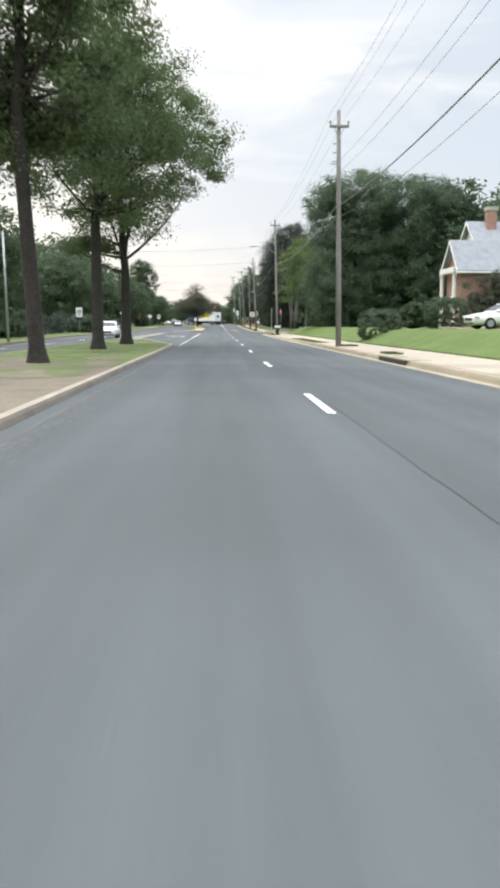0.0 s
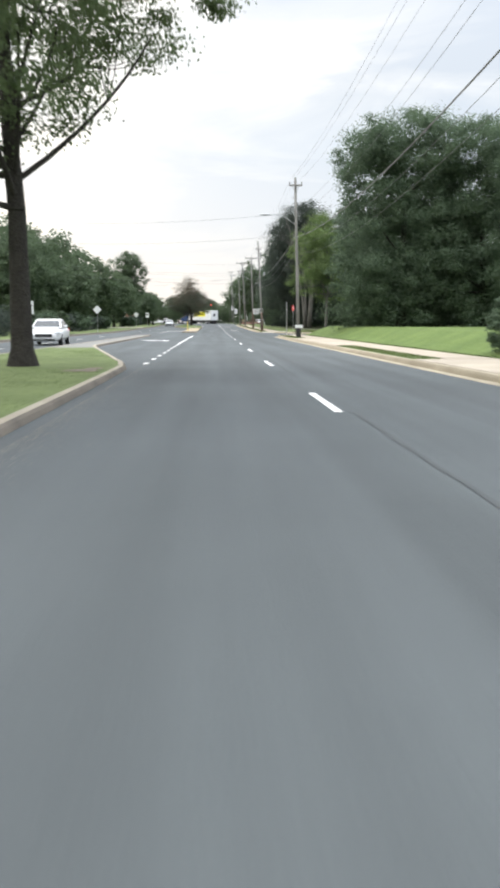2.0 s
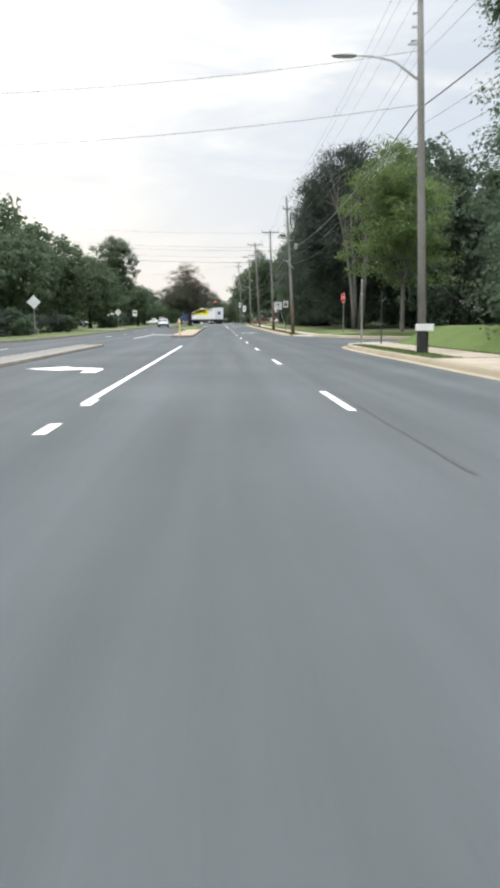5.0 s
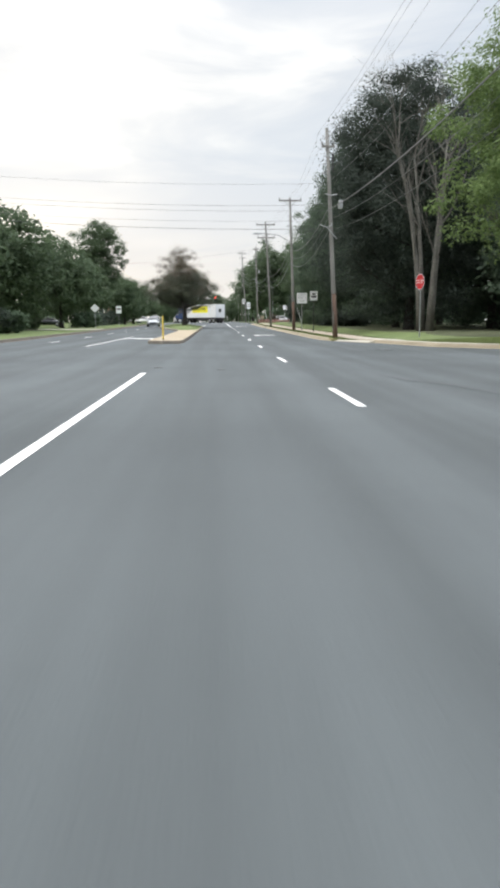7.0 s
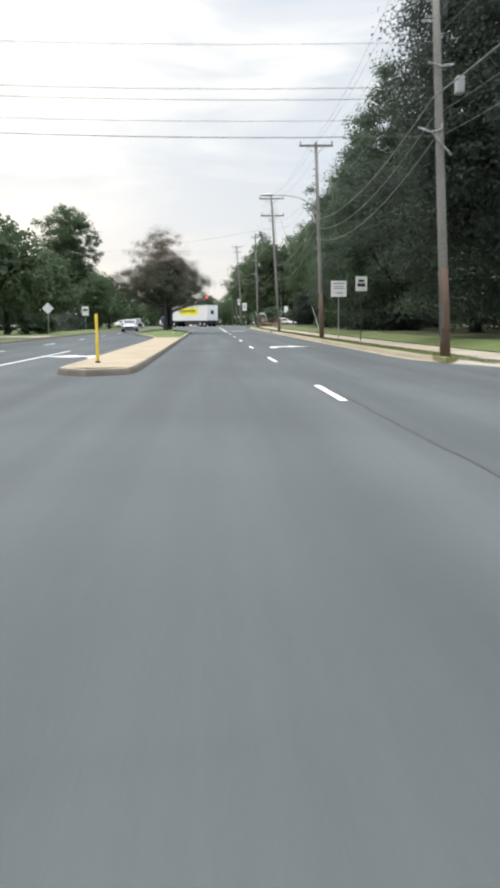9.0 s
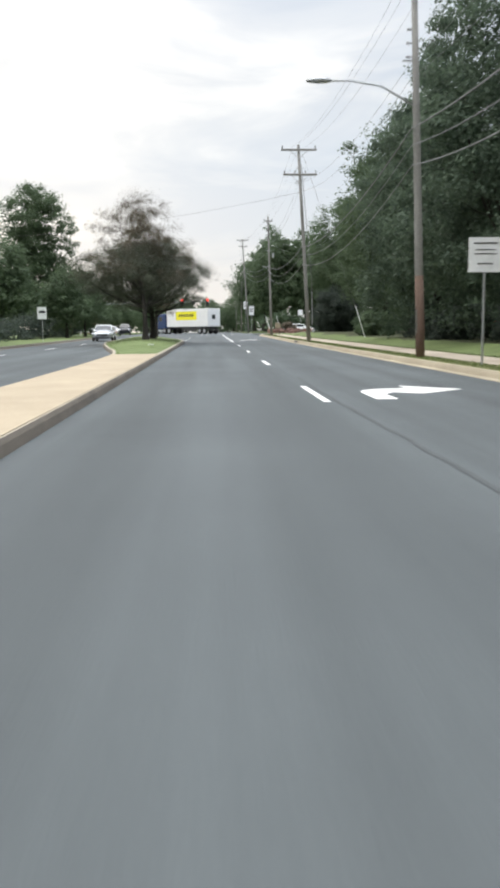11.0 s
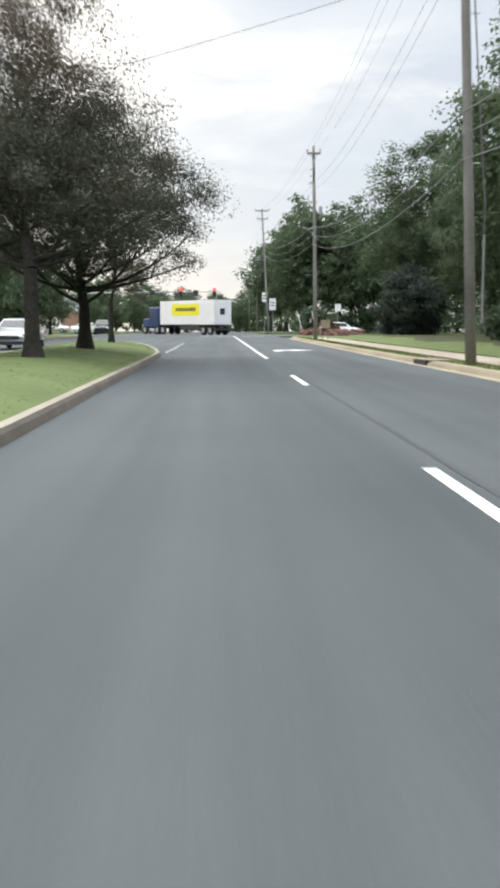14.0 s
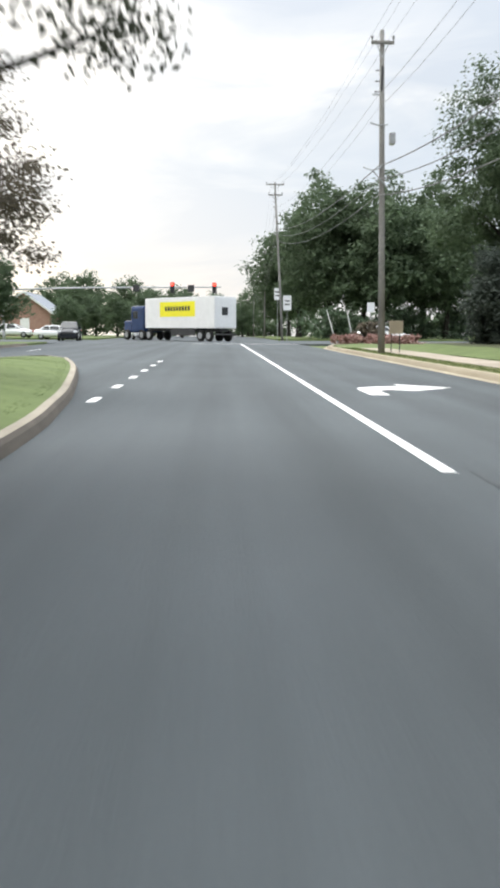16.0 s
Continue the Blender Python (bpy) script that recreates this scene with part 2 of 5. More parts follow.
def hermite(ys):
    """The road's height along its way, a smooth line through the knots."""
    ys = np.asarray(ys, float)
    m = np.gradient(KNOT_Z, KNOT_Y)
    i = np.clip(np.searchsorted(KNOT_Y, ys) - 1, 0, len(KNOT_Y) - 2)
    h = KNOT_Y[i + 1] - KNOT_Y[i]
    t = np.clip((ys - KNOT_Y[i]) / h, 0, 1)
    return ((2 * t**3 - 3 * t**2 + 1) * KNOT_Z[i] + (t**3 - 2 * t**2 + t) * h * m[i]
            + (3 * t**2 - 2 * t**3) * KNOT_Z[i + 1] + (t**3 - t**2) * h * m[i + 1])


def zr(y):
    return float(hermite(y))


def mesh(name, verts, faces, mat, parent=None, label="", smooth=False):
    me = bpy.data.meshes.new(name)
    me.from_pydata([tuple(map(float, v)) for v in verts] if not isinstance(verts, np.ndarray) else verts.tolist(), [], faces)
    me.update()
    if mat:
        me.materials.append(mat)
    if smooth:
        me.polygons.foreach_set("use_smooth", [True] * len(me.polygons))
    ob = new(name, me)
    ob.parent = parent
    if label:
        ob["label"] = label
    return ob


def part(name, bm, mat, parent=None, label="", smooth=False):
    me = bpy.data.meshes.new(name)
    bm.normal_update()
    bm.to_mesh(me)
    bm.free()
    if mat:
        me.materials.append(mat)
    if smooth:
        me.polygons.foreach_set("use_smooth", [True] * len(me.polygons))
    ob = new(name, me)
    ob.parent = parent
    if label:
        ob["label"] = label
    return ob


def root(name, m, label, category, group="", kind=""):
    ob = new(name)
    ob.matrix_world = m
    return tagged(ob, label, category, group, kind)


def add_box(bm, x0, x1, y0, y1, z0, z1, bevel=0.0):
    made = bmesh.ops.create_cube(bm, size=1)["verts"]
    for v in made:
        v.co = Vector((x0 + (v.co.x + 0.5) * (x1 - x0), y0 + (v.co.y + 0.5) * (y1 - y0), z0 + (v.co.z + 0.5) * (z1 - z0)))
    if bevel:
        edges = list({e for v in made for e in v.link_edges})
        bmesh.ops.bevel(bm, geom=edges, offset=bevel, segments=2, affect="EDGES", profile=0.5)
    return bm


def box(x0, x1, y0, y1, z0, z1, bevel=0.0):
    return add_box(bmesh.new(), x0, x1, y0, y1, z0, z1, bevel)


def add_tube(bm, points, radii, sides=8, cap=True):
    """A tapered tube along points."""
    points = [Vector(p) for p in points]
    rings = []
    for k, p in enumerate(points):
        d = (points[min(k + 1, len(points) - 1)] - points[max(k - 1, 0)]).normalized()
        a = d.cross(Vector((0.31, 0.95, 0.07))).normalized()
        b = d.cross(a)
        rings.append([bm.verts.new(p + radii[k] * (math.cos(2 * math.pi * j / sides) * a + math.sin(2 * math.pi * j / sides) * b)) for j in range(sides)])
    for r, s in zip(rings, rings[1:]):
        for j in range(sides):
            bm.faces.new((r[j], r[(j + 1) % sides], s[(j + 1) % sides], s[j]))
    if cap:
        bm.faces.new(rings[0][::-1])
        bm.faces.new(rings[-1])
    return bm


def tube(points, radii, sides=8):
    return add_tube(bmesh.new(), points, radii, sides)


def line(knots):
    """A smooth x(y) through knots of (y, x)."""
    ky, kx = np.array(knots, float).T

    def at(y):
        i = int(np.clip(np.searchsorted(ky, y) - 1, 0, len(ky) - 2))
        t = min(max((y - ky[i]) / (ky[i + 1] - ky[i]), 0), 1)
        t = t * t * (3 - 2 * t) if len(ky) > 2 else t
        return kx[i] + (kx[i + 1] - kx[i]) * t

    return at


def strip(name, left, right, y0, y1, dz, mat, step=2.0, across=1, skirt=0.3, rough_z=0.0, parent=None, bank=None, swell=None):
    """A sheet between x = left(y) and x = right(y) that follows the road's height, with skirts down its edges."""
    f = lambda s: s if callable(s) else (lambda y: s)
    left, right = f(left), f(right)
    n = max(1, int(round((y1 - y0) / step)))
    verts, faces = [], []
    for k in range(n + 1):
        y = y0 + (y1 - y0) * k / n
        a, b = left(y), right(y)
        z = zr(y) + dz
        row = [(a, y, z - skirt)]
        for j in range(across + 1):
            u = j / across
            x = a + (b - a) * (u * u if bank else u)
            inside = 0 < j < across
            row.append((x, y, z + (bank(x) if bank else 0) + (float(swell(x, y)) if swell and inside else 0) + (rough_z * noise.noise((x * 0.35, y * 0.35, 3.0)) if inside else 0)))
        row.append((b, y, z - skirt))
        verts += row
    w = across + 3
    for k in range(n):
        for j in range(w - 1):
            p = k * w + j
            faces.append((p, p + 1, p + w + 1, p + w))
    faces.append(tuple(range(w)))
    faces.append(tuple(n * w + j for j in reversed(range(w))))
    return mesh(name, verts, faces, mat, parent)


def sweep(name, points, profile, mat, parent=None, closed=False):
    """A profile of (out, up) swept along (x, y) points that follow the road's height; out is to the right of the way."""
    n = len(points)
    verts, faces = [], []
    for k, (x, y) in enumerate(points):
        a = points[(k - 1) % n if closed else max(k - 1, 0)]
        b = points[(k + 1) % n if closed else min(k + 1, n - 1)]
        d = Vector((b[0] - a[0], b[1] - a[1])).normalized()
        r = (d.y, -d.x)
        for o, u in profile:
            verts.append((x + r[0] * o, y + r[1] * o, zr(y + r[1] * o) + u))
    w = len(profile)
    for k in range(n if closed else n - 1):
        for j in range(w - 1):
            p, q = k * w + j, ((k + 1) % n) * w + j
            faces.append((p, p + 1, q + 1, q))
    return mesh(name, verts, faces, mat, parent)


def curve_points(knots, step=0.8):
    """Catmull-Rom points through (x, y) knots."""
    k = [Vector(p) for p in knots]
    k = [k[0] * 2 - k[1]] + k + [k[-1] * 2 - k[-2]]
    out_points = []
    for a, b, c, d in zip(k, k[1:], k[2:], k[3:]):
        n = max(1, int((c - b).length / step))
        for i in range(n):
            t = i / n
            out_points.append(tuple(0.5 * (2 * b + (c - a) * t + (2 * a - 5 * b + 4 * c - d) * t * t + (3 * b - a - 3 * c + d) * t**3)))
    return out_points + [tuple(k[-2])]


def polygon_slab(name, outline, dz, mat, parent=None, depth=0.3):
    """A flat-topped piece of ground with an outline of (x, y) points."""
    bm = bmesh.new()
    top = [bm.verts.new((x, y, zr(y) + dz)) for x, y in outline]
    low = [bm.verts.new((x, y, zr(y) + dz - depth)) for x, y in outline]
    bm.faces.new(top)
    for a in range(len(top)):
        b = (a + 1) % len(top)
        bm.faces.new((low[a], low[b], top[b], top[a]))
    bmesh.ops.recalc_face_normals(bm, faces=bm.faces)
    bmesh.ops.triangulate(bm, faces=[f for f in bm.faces if len(f.verts) > 4])
    return part(name, bm, mat, parent)


# ---- ground, roads, kerbs ----
LEFT_KERB = line([(-60, -11.0), (30, -11.0), (72, -13.2), (100, -13.2), (128, -12.2), (320, -12.2)])
ground = strip("ground", -900, 900, -300, 1600, -0.16, GRASS, step=10, across=6, skirt=2)
tagged(ground, "wide flat grassy ground under the whole street", "ground", kind="structure")
road = strip("road", LEFT_KERB, line([(-60, 5.75), (93, 5.75), (95.5, 6.0), (320, 6.0)]), -60, 420, 0.0, ASPHALT, step=1.5)
tagged(road, "worn grey asphalt of a divided two-way street", "road", kind="structure")
side_road = strip("side_road", 5.9, 90, 95.5, 112.0, -0.004, ASPHALT)
tagged(side_road, "grey asphalt side street that joins at the crossing", "road", kind="structure")
corner_road = strip("corner_road_north", 5.9, line([(112, 16), (113, 12.75), (114, 11.25), (115.2, 10.05), (118.2, 9.08), (121.6, 8.38), (124.6, 7.38), (127.6, 6.42), (131, 6.15)]), 111.9, 130.5, -0.004, ASPHALT, step=0.6)
tagged(corner_road, "grey asphalt at the rounded corner of the side street", "road", kind="structure")
corner_road_south = strip("corner_road_south", 5.6, line([(90, 5.86), (92, 5.94), (94.9, 6.16), (96.0, 6.42), (96.6, 6.62), (97.4, 7.3), (97.7, 7.7), (98.1, 9.4)]), 90, 98.1, -0.004, ASPHALT, step=0.4)
tagged(corner_road_south, "grey asphalt at the rounded corner of the side street", "road", kind="structure")
cross_road = strip("cross_road", 6.1, 140, 246, 266, -0.004, ASPHALT)
tagged(cross_road, "grey asphalt cross street at the traffic lights", "road", kind="structure")
cross_road_west = strip("cross_road_west", -140, -12.3, 246, 266, -0.004, ASPHALT)
tagged(cross_road_west, "grey asphalt cross street at the traffic lights", "road", kind="structure")


def rise(x):
    """How far the lawns rise away from the pavement."""
    t = min(max((x - 8.6) / 2.8, 0), 1)
    return 0.85 * t * t * (3 - 2 * t)


def lawn(name, left, right, y0, y1, label, mat=GRASS, dz=0.13, across=14, bank=None):
    return tagged(strip(name, left, right, y0, y1, dz, mat, step=3, across=across, rough_z=0.03, bank=bank), label, "lawn", kind="structure")


lawn("lawn_house", 8.55, 110, -60, 97.7, "green mown front lawn beside the pavement", LAWN, across=40, bank=rise)
VERGE_EDGE = line([(112.35, 15.2), (114, 12.9), (116.5, 10.4), (121, 9.0), (126.4, 8.7), (226, 8.7)])


def tree_shade_edge(y):
    """Where the grass beside the pavement gives way to the shade-coloured ground under the trees."""
    return max(10.9 + 1.2 * noise.noise((0, y * 0.16, 7.0)) + 0.5 * noise.noise((0, y * 0.6, 2.0)), VERGE_EDGE(y) + 0.6)


def verge_bank(x):
    return 0.35 * rise(x)


lawn("verge_east", VERGE_EDGE, tree_shade_edge, 112.35, 226, "strip of grass between pavement and trees", across=6, bank=verge_bank)
# the shade under the trees is painted here as darker ground
tagged(strip("tree_ground", tree_shade_edge, 110, 112.35, 226, 0.13, SHADED_GRASS, step=3, across=30, rough_z=0.03, bank=verge_bank), "grass under the trees, coloured darker for their shade", "ground", kind="structure")
lawn("verge_corner", 10.5, 110, 226.1, 243.5, "lawn at the corner of the cross street", across=30)
lawn("verge_far_east", 6.1, 110, 270, 420, "grass verge beyond the cross street")
lawn("verge_west", -120, lambda y: LEFT_KERB(y) - 0.18, -60, 243, "grass verge beside the opposite carriageway")
lawn("verge_far_west", -120, -12.6, 270, 420, "grass verge beyond the cross street")

tagged(strip("driveway", -30, -12.45, 165.5, 171, 0.172, CONCRETE, step=1.0, across=4), "pale concrete driveway beyond the opposite carriageway", "driveway", kind="structure")

KERB_PROFILE = [(0.3, 0.004), (0.06, 0.012), (0.03, 0.10), (0.0, 0.15), (-0.17, 0.15), (-0.17, -0.1)]


def kerb(name, knots, label, profile=KERB_PROFILE, mat=SHADED_CURB):
    return tagged(sweep(name, curve_points(knots), profile, mat), label, "kerb", kind="structure")


EAST = "pale worn concrete kerb and gutter along the pavement"
kerb("kerb_east_south", [(9.9, 98.2), (7.6, 97.7), (6.55, 96.6), (6.1, 94.9), (5.88, 92.0), (5.8, 88), (5.8, 80), (5.8, 40), (5.8, 0), (5.8, -60)], EAST, mat=TAN_CURB)
kerb("kerb_east_north", [(30, 245.8), (13, 244.3), (8.6, 240), (6.7, 233), (6.15, 226), (6.1, 200), (6.1, 140), (6.1, 131), (6.35, 127.6), (7.3, 124.6), (8.3, 121.6), (9.0, 118.2), (10.0, 115.2), (14, 112.5), (30, 112.1)], EAST, mat=TAN_CURB)
west = [(LEFT_KERB(y), y) for y in range(-60, 244, 8)]
kerb("kerb_west", west, "worn concrete kerb beside the opposite carriageway")


ISLAND_PROFILE = [(0.085, -0.03), (0.075, 0.012), (0.045, 0.10), (0.01, 0.15), (-0.12, 0.155), (-0.14, -0.1)]


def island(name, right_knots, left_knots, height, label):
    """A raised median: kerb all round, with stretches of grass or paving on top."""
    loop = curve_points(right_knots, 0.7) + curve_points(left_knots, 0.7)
    ob = sweep(name, loop, [(-o, u * height if u > 0.005 else u) for o, u in ISLAND_PROFILE], SHADED_CURB, closed=True)
    # the face's shade and the top's light are put into their colours
    ob.data.materials.append(LIT_CURB_TOP)
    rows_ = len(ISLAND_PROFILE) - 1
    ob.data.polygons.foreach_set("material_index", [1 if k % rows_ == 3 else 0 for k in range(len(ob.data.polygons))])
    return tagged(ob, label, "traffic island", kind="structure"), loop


def island_top(name, loop, y0, y1, mat, label, dz=0.145, across=8, swell=None, inset=0.11):
    """The top of an island between two distances, inside its kerb."""
    pts = np.array(loop)
    cx = pts[:, 0].mean()

    def edge(side):
        def at(y):
            seg = []
            for a, b in zip(loop, loop[1:] + loop[:1]):
                if (a[1] - y) * (b[1] - y) <= 0 and a[1] != b[1]:
                    seg.append(a[0] + (b[0] - a[0]) * (y - a[1]) / (b[1] - a[1]))
            return (max(seg) - inset if side > 0 else min(seg) + inset) if seg else cx
        return at

    return tagged(strip(name, edge(-1), edge(1), y0, y1, dz, mat, step=0.5, across=across, rough_z=0.012, skirt=0.2, swell=swell), label, "traffic island", kind="structure")


# the way runs so that the kerb's face looks outwards
MED_R = [(-2.15, -60), (-2.15, 0), (-2.15, 36.5), (-2.35, 42.6), (-2.85, 45.6), (-3.7, 50.2), (-4.9, 56.5), (-5.75, 61.5), (-5.9, 66), (-5.9, 85), (-5.95, 100)]
MED_L = [(-6.4, 100.7), (-7.0, 100), (-7.1, 85), (-7.4, 60), (-7.6, 40), (-7.6, 0), (-7.6, -60)]
_, med_loop = island("median", MED_R[::-1], MED_L[::-1], 0.7, "raised median with a concrete kerb, its face coloured darker for shade")
WORN = material("worn_soil_and_grass", (0.12, 0.105, 0.08), (0.25, 0.21, 0.165), 0.9, 14, 0.95, 0.8, coords="World", reach=0.05)
island_top("median_soil", med_loop, -59, 16.6, WORN, "bare brown soil on the median under oak trees", 0.1)
island_top("median_grass", med_loop, 16.6, 58, GRASS, "patchy grass on the median under oak trees", 0.1)
island_top("median_paving", med_loop, 58.1, 100.0, GREY_TOP, "grey concrete top of the narrow median", 0.1)
ISL_R = [(-2.1, 123.4), (-2.0, 127), (-2.0, 150), (-2.02, 175), (-2.05, 190), (-2.35, 195), (-2.85, 199), (-3.9, 205.5), (-5.1, 211.0)]
ISL_L = [(-6.2, 213.2), (-7.4, 211.5), (-8.0, 203), (-7.6, 188), (-5.8, 174), (-4.25, 164), (-3.75, 155), (-3.75, 130), (-3.7, 123.7), (-2.95, 122.8)]
_, isl_loop = island("island", ISL_R[::-1], ISL_L[::-1], 1.0, "long raised traffic island with a concrete kerb, its face coloured darker for shade")
island_top("island_paving", isl_loop, 123.7, 160.4, BUFF, "buff concrete paving of the traffic island", 0.16, inset=0.02)


def mound(x, y):
    """How far the island's grass swells above its kerb; takes numbers or arrays."""
    right = np.interp(y, [q[1] for q in ISL_R], [q[0] for q in ISL_R])
    left = np.interp(y, [q[1] for q in ISL_L[1:-1]][::-1], [q[0] for q in ISL_L[1:-1]][::-1])
    u = np.clip((x - left) / (right - left), 0, 1)
    along = np.clip((y - 161) / 12, 0, 1) * np.clip((211 - y) / 9, 0, 1)
    return 0.27 * along * np.sin(math.pi * u)


island_top("island_grass", isl_loop, 160.45, 212.6, GRASS, "mown grass on the traffic island", across=14, swell=mound)


# ---- road markings ----
def mark(y0, y1, x, width=0.12, name="lane_dash", label="white painted lane dash on asphalt", x1=None):
    x1 = x if x1 is None else x1
    n = max(1, int((y1 - y0) / 3))
    verts, faces = [], []
    for k in range(n + 1):
        y = y0 + (y1 - y0) * k / n
        c = x + (x1 - x) * k / n
        for side in (-1, 1):
            verts.append((c + side * width / 2, y, zr(y) + 0.006))
    for k in range(n):
        faces.append((2 * k, 2 * k + 1, 2 * k + 3, 2 * k + 2))
    return tagged(mesh(name, verts, faces, PAINT), label, "road marking", "road markings", "structure")


LANE = 1.77
for k in range(-4, 15):
    far = 9.62 + 12.192 * k
    if k < 12:
        mark(far - 3.05, far, LANE)
for k in range(0, 4):
    far = 144.02 + 12.192 * k
    mark(far - 3.05, far, LANE)
mark(190.0, 244.5, 1.75, 0.13, "lane_line", "long solid white lane line", 1.62)
for k in range(-1, 8):
    mark(49.65 + 3.05 * k - 2.44, 49.65 + 3.05 * k - 1.5, -1.87, 0.15, "short_dash", "short white lane dash")
mark(68.8, 99.5, -1.93, 0.13, "lane_line", "solid white turn lane line", -1.84)
mark(119.5, 140, -6.3, 0.13, "lane_line", "solid white turn lane line", -6.2)
for k in range(6):
    mark(196.2 + 3.0 * k, 197.1 + 3.0 * k, -2.07, 0.16, "short_dash", "short white lane dash")
for k in range(9):
    mark(126 + 12.192 * k, 129.05 + 12.192 * k, -9.3, 0.12)
for k in range(-3, 9):
    mark(-4 + 12.192 * k, -0.95 + 12.192 * k, -9.8 - (0.03 * max(0, k)), 0.12)


def cross_bar(x0, x1, y, depth, label):
    verts = [(x0, y, zr(y) + 0.006), (x1, y, zr(y) + 0.006), (x1, y + depth, zr(y + depth) + 0.006), (x0, y + depth, zr(y + depth) + 0.006)]
    return tagged(mesh("stop_line", verts, [(0, 1, 2, 3)], PAINT), label, "road marking", "road markings", "structure")


cross_bar(-1.9, 6.0, 244.6, 0.5, "white painted stop line")


# arrows for the turn lanes: a bent shaft with a head
def turn_arrow(x, y, mirrored=False, size=1.0):
    s = -1 if mirrored else 1
    shape = [(0.0, 0.0), (0.35, 0.0), (0.35, 0.95), (0.55, 1.32), (1.0, 1.45), (1.0, 0.95), (1.95, 1.82), (1.0, 2.85), (1.0, 2.2), (0.42, 2.1), (0.1, 1.8), (0.0, 1.45)]
    verts = [(x + s * size * px, y + size * py, zr(y + size * py) + 0.006) for px, py in shape]
    bm = bmesh.new()
    f = bm.faces.new([bm.verts.new(v) for v in (verts if s > 0 else verts[::-1])])
    bmesh.ops.triangulate(bm, faces=[f])
    bm.normal_update()
    return tagged(part("turn_arrow", bm, PAINT), "white painted turn arrow on asphalt", "road marking", "road markings", "structure")


turn_arrow(2.6, 141.0)
turn_arrow(2.55, 197.6)
turn_arrow(-2.9, 76.5, True, 1.1)
turn_arrow(-4.0, 132.4, True, 1.1)


# ---- plants ----
def leaf_cards(rng, centres, spread, per, leaf, flat=0.62):
    """Many small pointed leaves in flattened clumps, denser near each clump's skin and mostly facing up and outwards."""
    n = len(centres) * per
    d = rng.normal(0, 1, (n, 3))
    d /= np.linalg.norm(d, axis=1)[:, None]
    r = np.repeat(spread, per) * rng.uniform(0, 1, n) ** 0.5 * rng.uniform(0.8, 1.2, n)
    p = np.repeat(centres, per, 0) + d * r[:, None] * np.array([1, 1, flat])
    up = d * 0.7 + np.array([0, 0, 0.7]) + rng.normal(0, 0.5, (n, 3))
    a = np.cross(up, rng.normal(0, 1, (n, 3)))
    a /= np.maximum(np.linalg.norm(a, axis=1), 1e-6)[:, None]
    b = np.cross(up, a)
    b /= np.maximum(np.linalg.norm(b, axis=1), 1e-6)[:, None]
    s = leaf * rng.uniform(0.6, 1.3, n)[:, None]
    return np.stack([p - a * s, p + b * s * 0.55, p + a * s, p - b * s * 0.55], 1).reshape(-1, 3)


def card_mesh(name, v, mat, parent=None):
    me = bpy.data.meshes.new(name)
    n = len(v) // 4
    me.vertices.add(4 * n)
    me.vertices.foreach_set("co", v.astype(np.float32).ravel())
    me.loops.add(4 * n)
    me.loops.foreach_set("vertex_index", np.arange(4 * n, dtype=np.int32))
    me.polygons.add(n)
    me.polygons.foreach_set("loop_start", np.arange(0, 4 * n, 4, dtype=np.int32))
    me.update(calc_edges=True)
    me.materials.append(mat)
    ob = new(name, me)
    ob.parent = parent
    return ob


def clumps(rng, centre, radii, count, shell=0.45, lumps=0.3, boxy=2.0):
    """Clump centres in an uneven ellipsoid, more of them near its skin."""
    d = rng.normal(0, 1, (count, 3))
    d /= np.linalg.norm(d, axis=1)[:, None]
    d /= ((np.abs(d) ** boxy).sum(1) ** (1 / boxy))[:, None]
    seed = rng.uniform(0, 50, 3)
    r = np.array([1 + lumps * 1.8 * noise.noise(Vector(q * 1.7) + Vector(seed)) for q in d])
    rr = np.clip(r, 0.55, 1.22) * rng.uniform(0, 1, count) ** shell
    return np.array(centre) + d * rr[:, None] * np.array(radii)


def limb(bm, rng, start, way, length, radius, depth, sides=6, wander=0.25):
    """A limb that wanders and forks."""
    pts, rad = [Vector(start)], [radius]
    d = Vector(way).normalized()
    n = 5
    for k in range(n):
        d = (d + Vector(rng.normal(0, wander / 2, 3)) + Vector((0, 0, 0.06))).normalized()
        pts.append(pts[-1] + d * length / n)
        rad.append(radius * (1 - 0.75 * (k + 1) / n))
    add_tube(bm, pts, rad, sides, cap=False)
    if depth:
        for k in range(3):
            i = int(rng.integers(2, n + 1))
            limb(bm, rng, pts[i], d + Vector(rng.normal(0, 0.6, 3)), length * 0.6, rad[i] * 0.75, depth - 1, max(3, sides - 1), wander)


def reach(bm, rng, start, target, radius, sides=6):
    """A limb from start that bows up and out to target."""
    a, c = Vector(start), Vector(target)
    b = a.lerp(c, 0.5) + Vector((0, 0, -0.12 * (c - a).length)) + Vector(rng.normal(0, 0.06 * (c - a).length, 3))
    pts = [(1 - t) ** 2 * a + 2 * t * (1 - t) * b + t * t * c for t in (0, 0.2, 0.4, 0.6, 0.8, 1)]
    add_tube(bm, pts, [radius * (1 - 0.8 * t) for t in (0, 0.2, 0.4, 0.6, 0.8, 1)], sides, cap=False)
    return pts


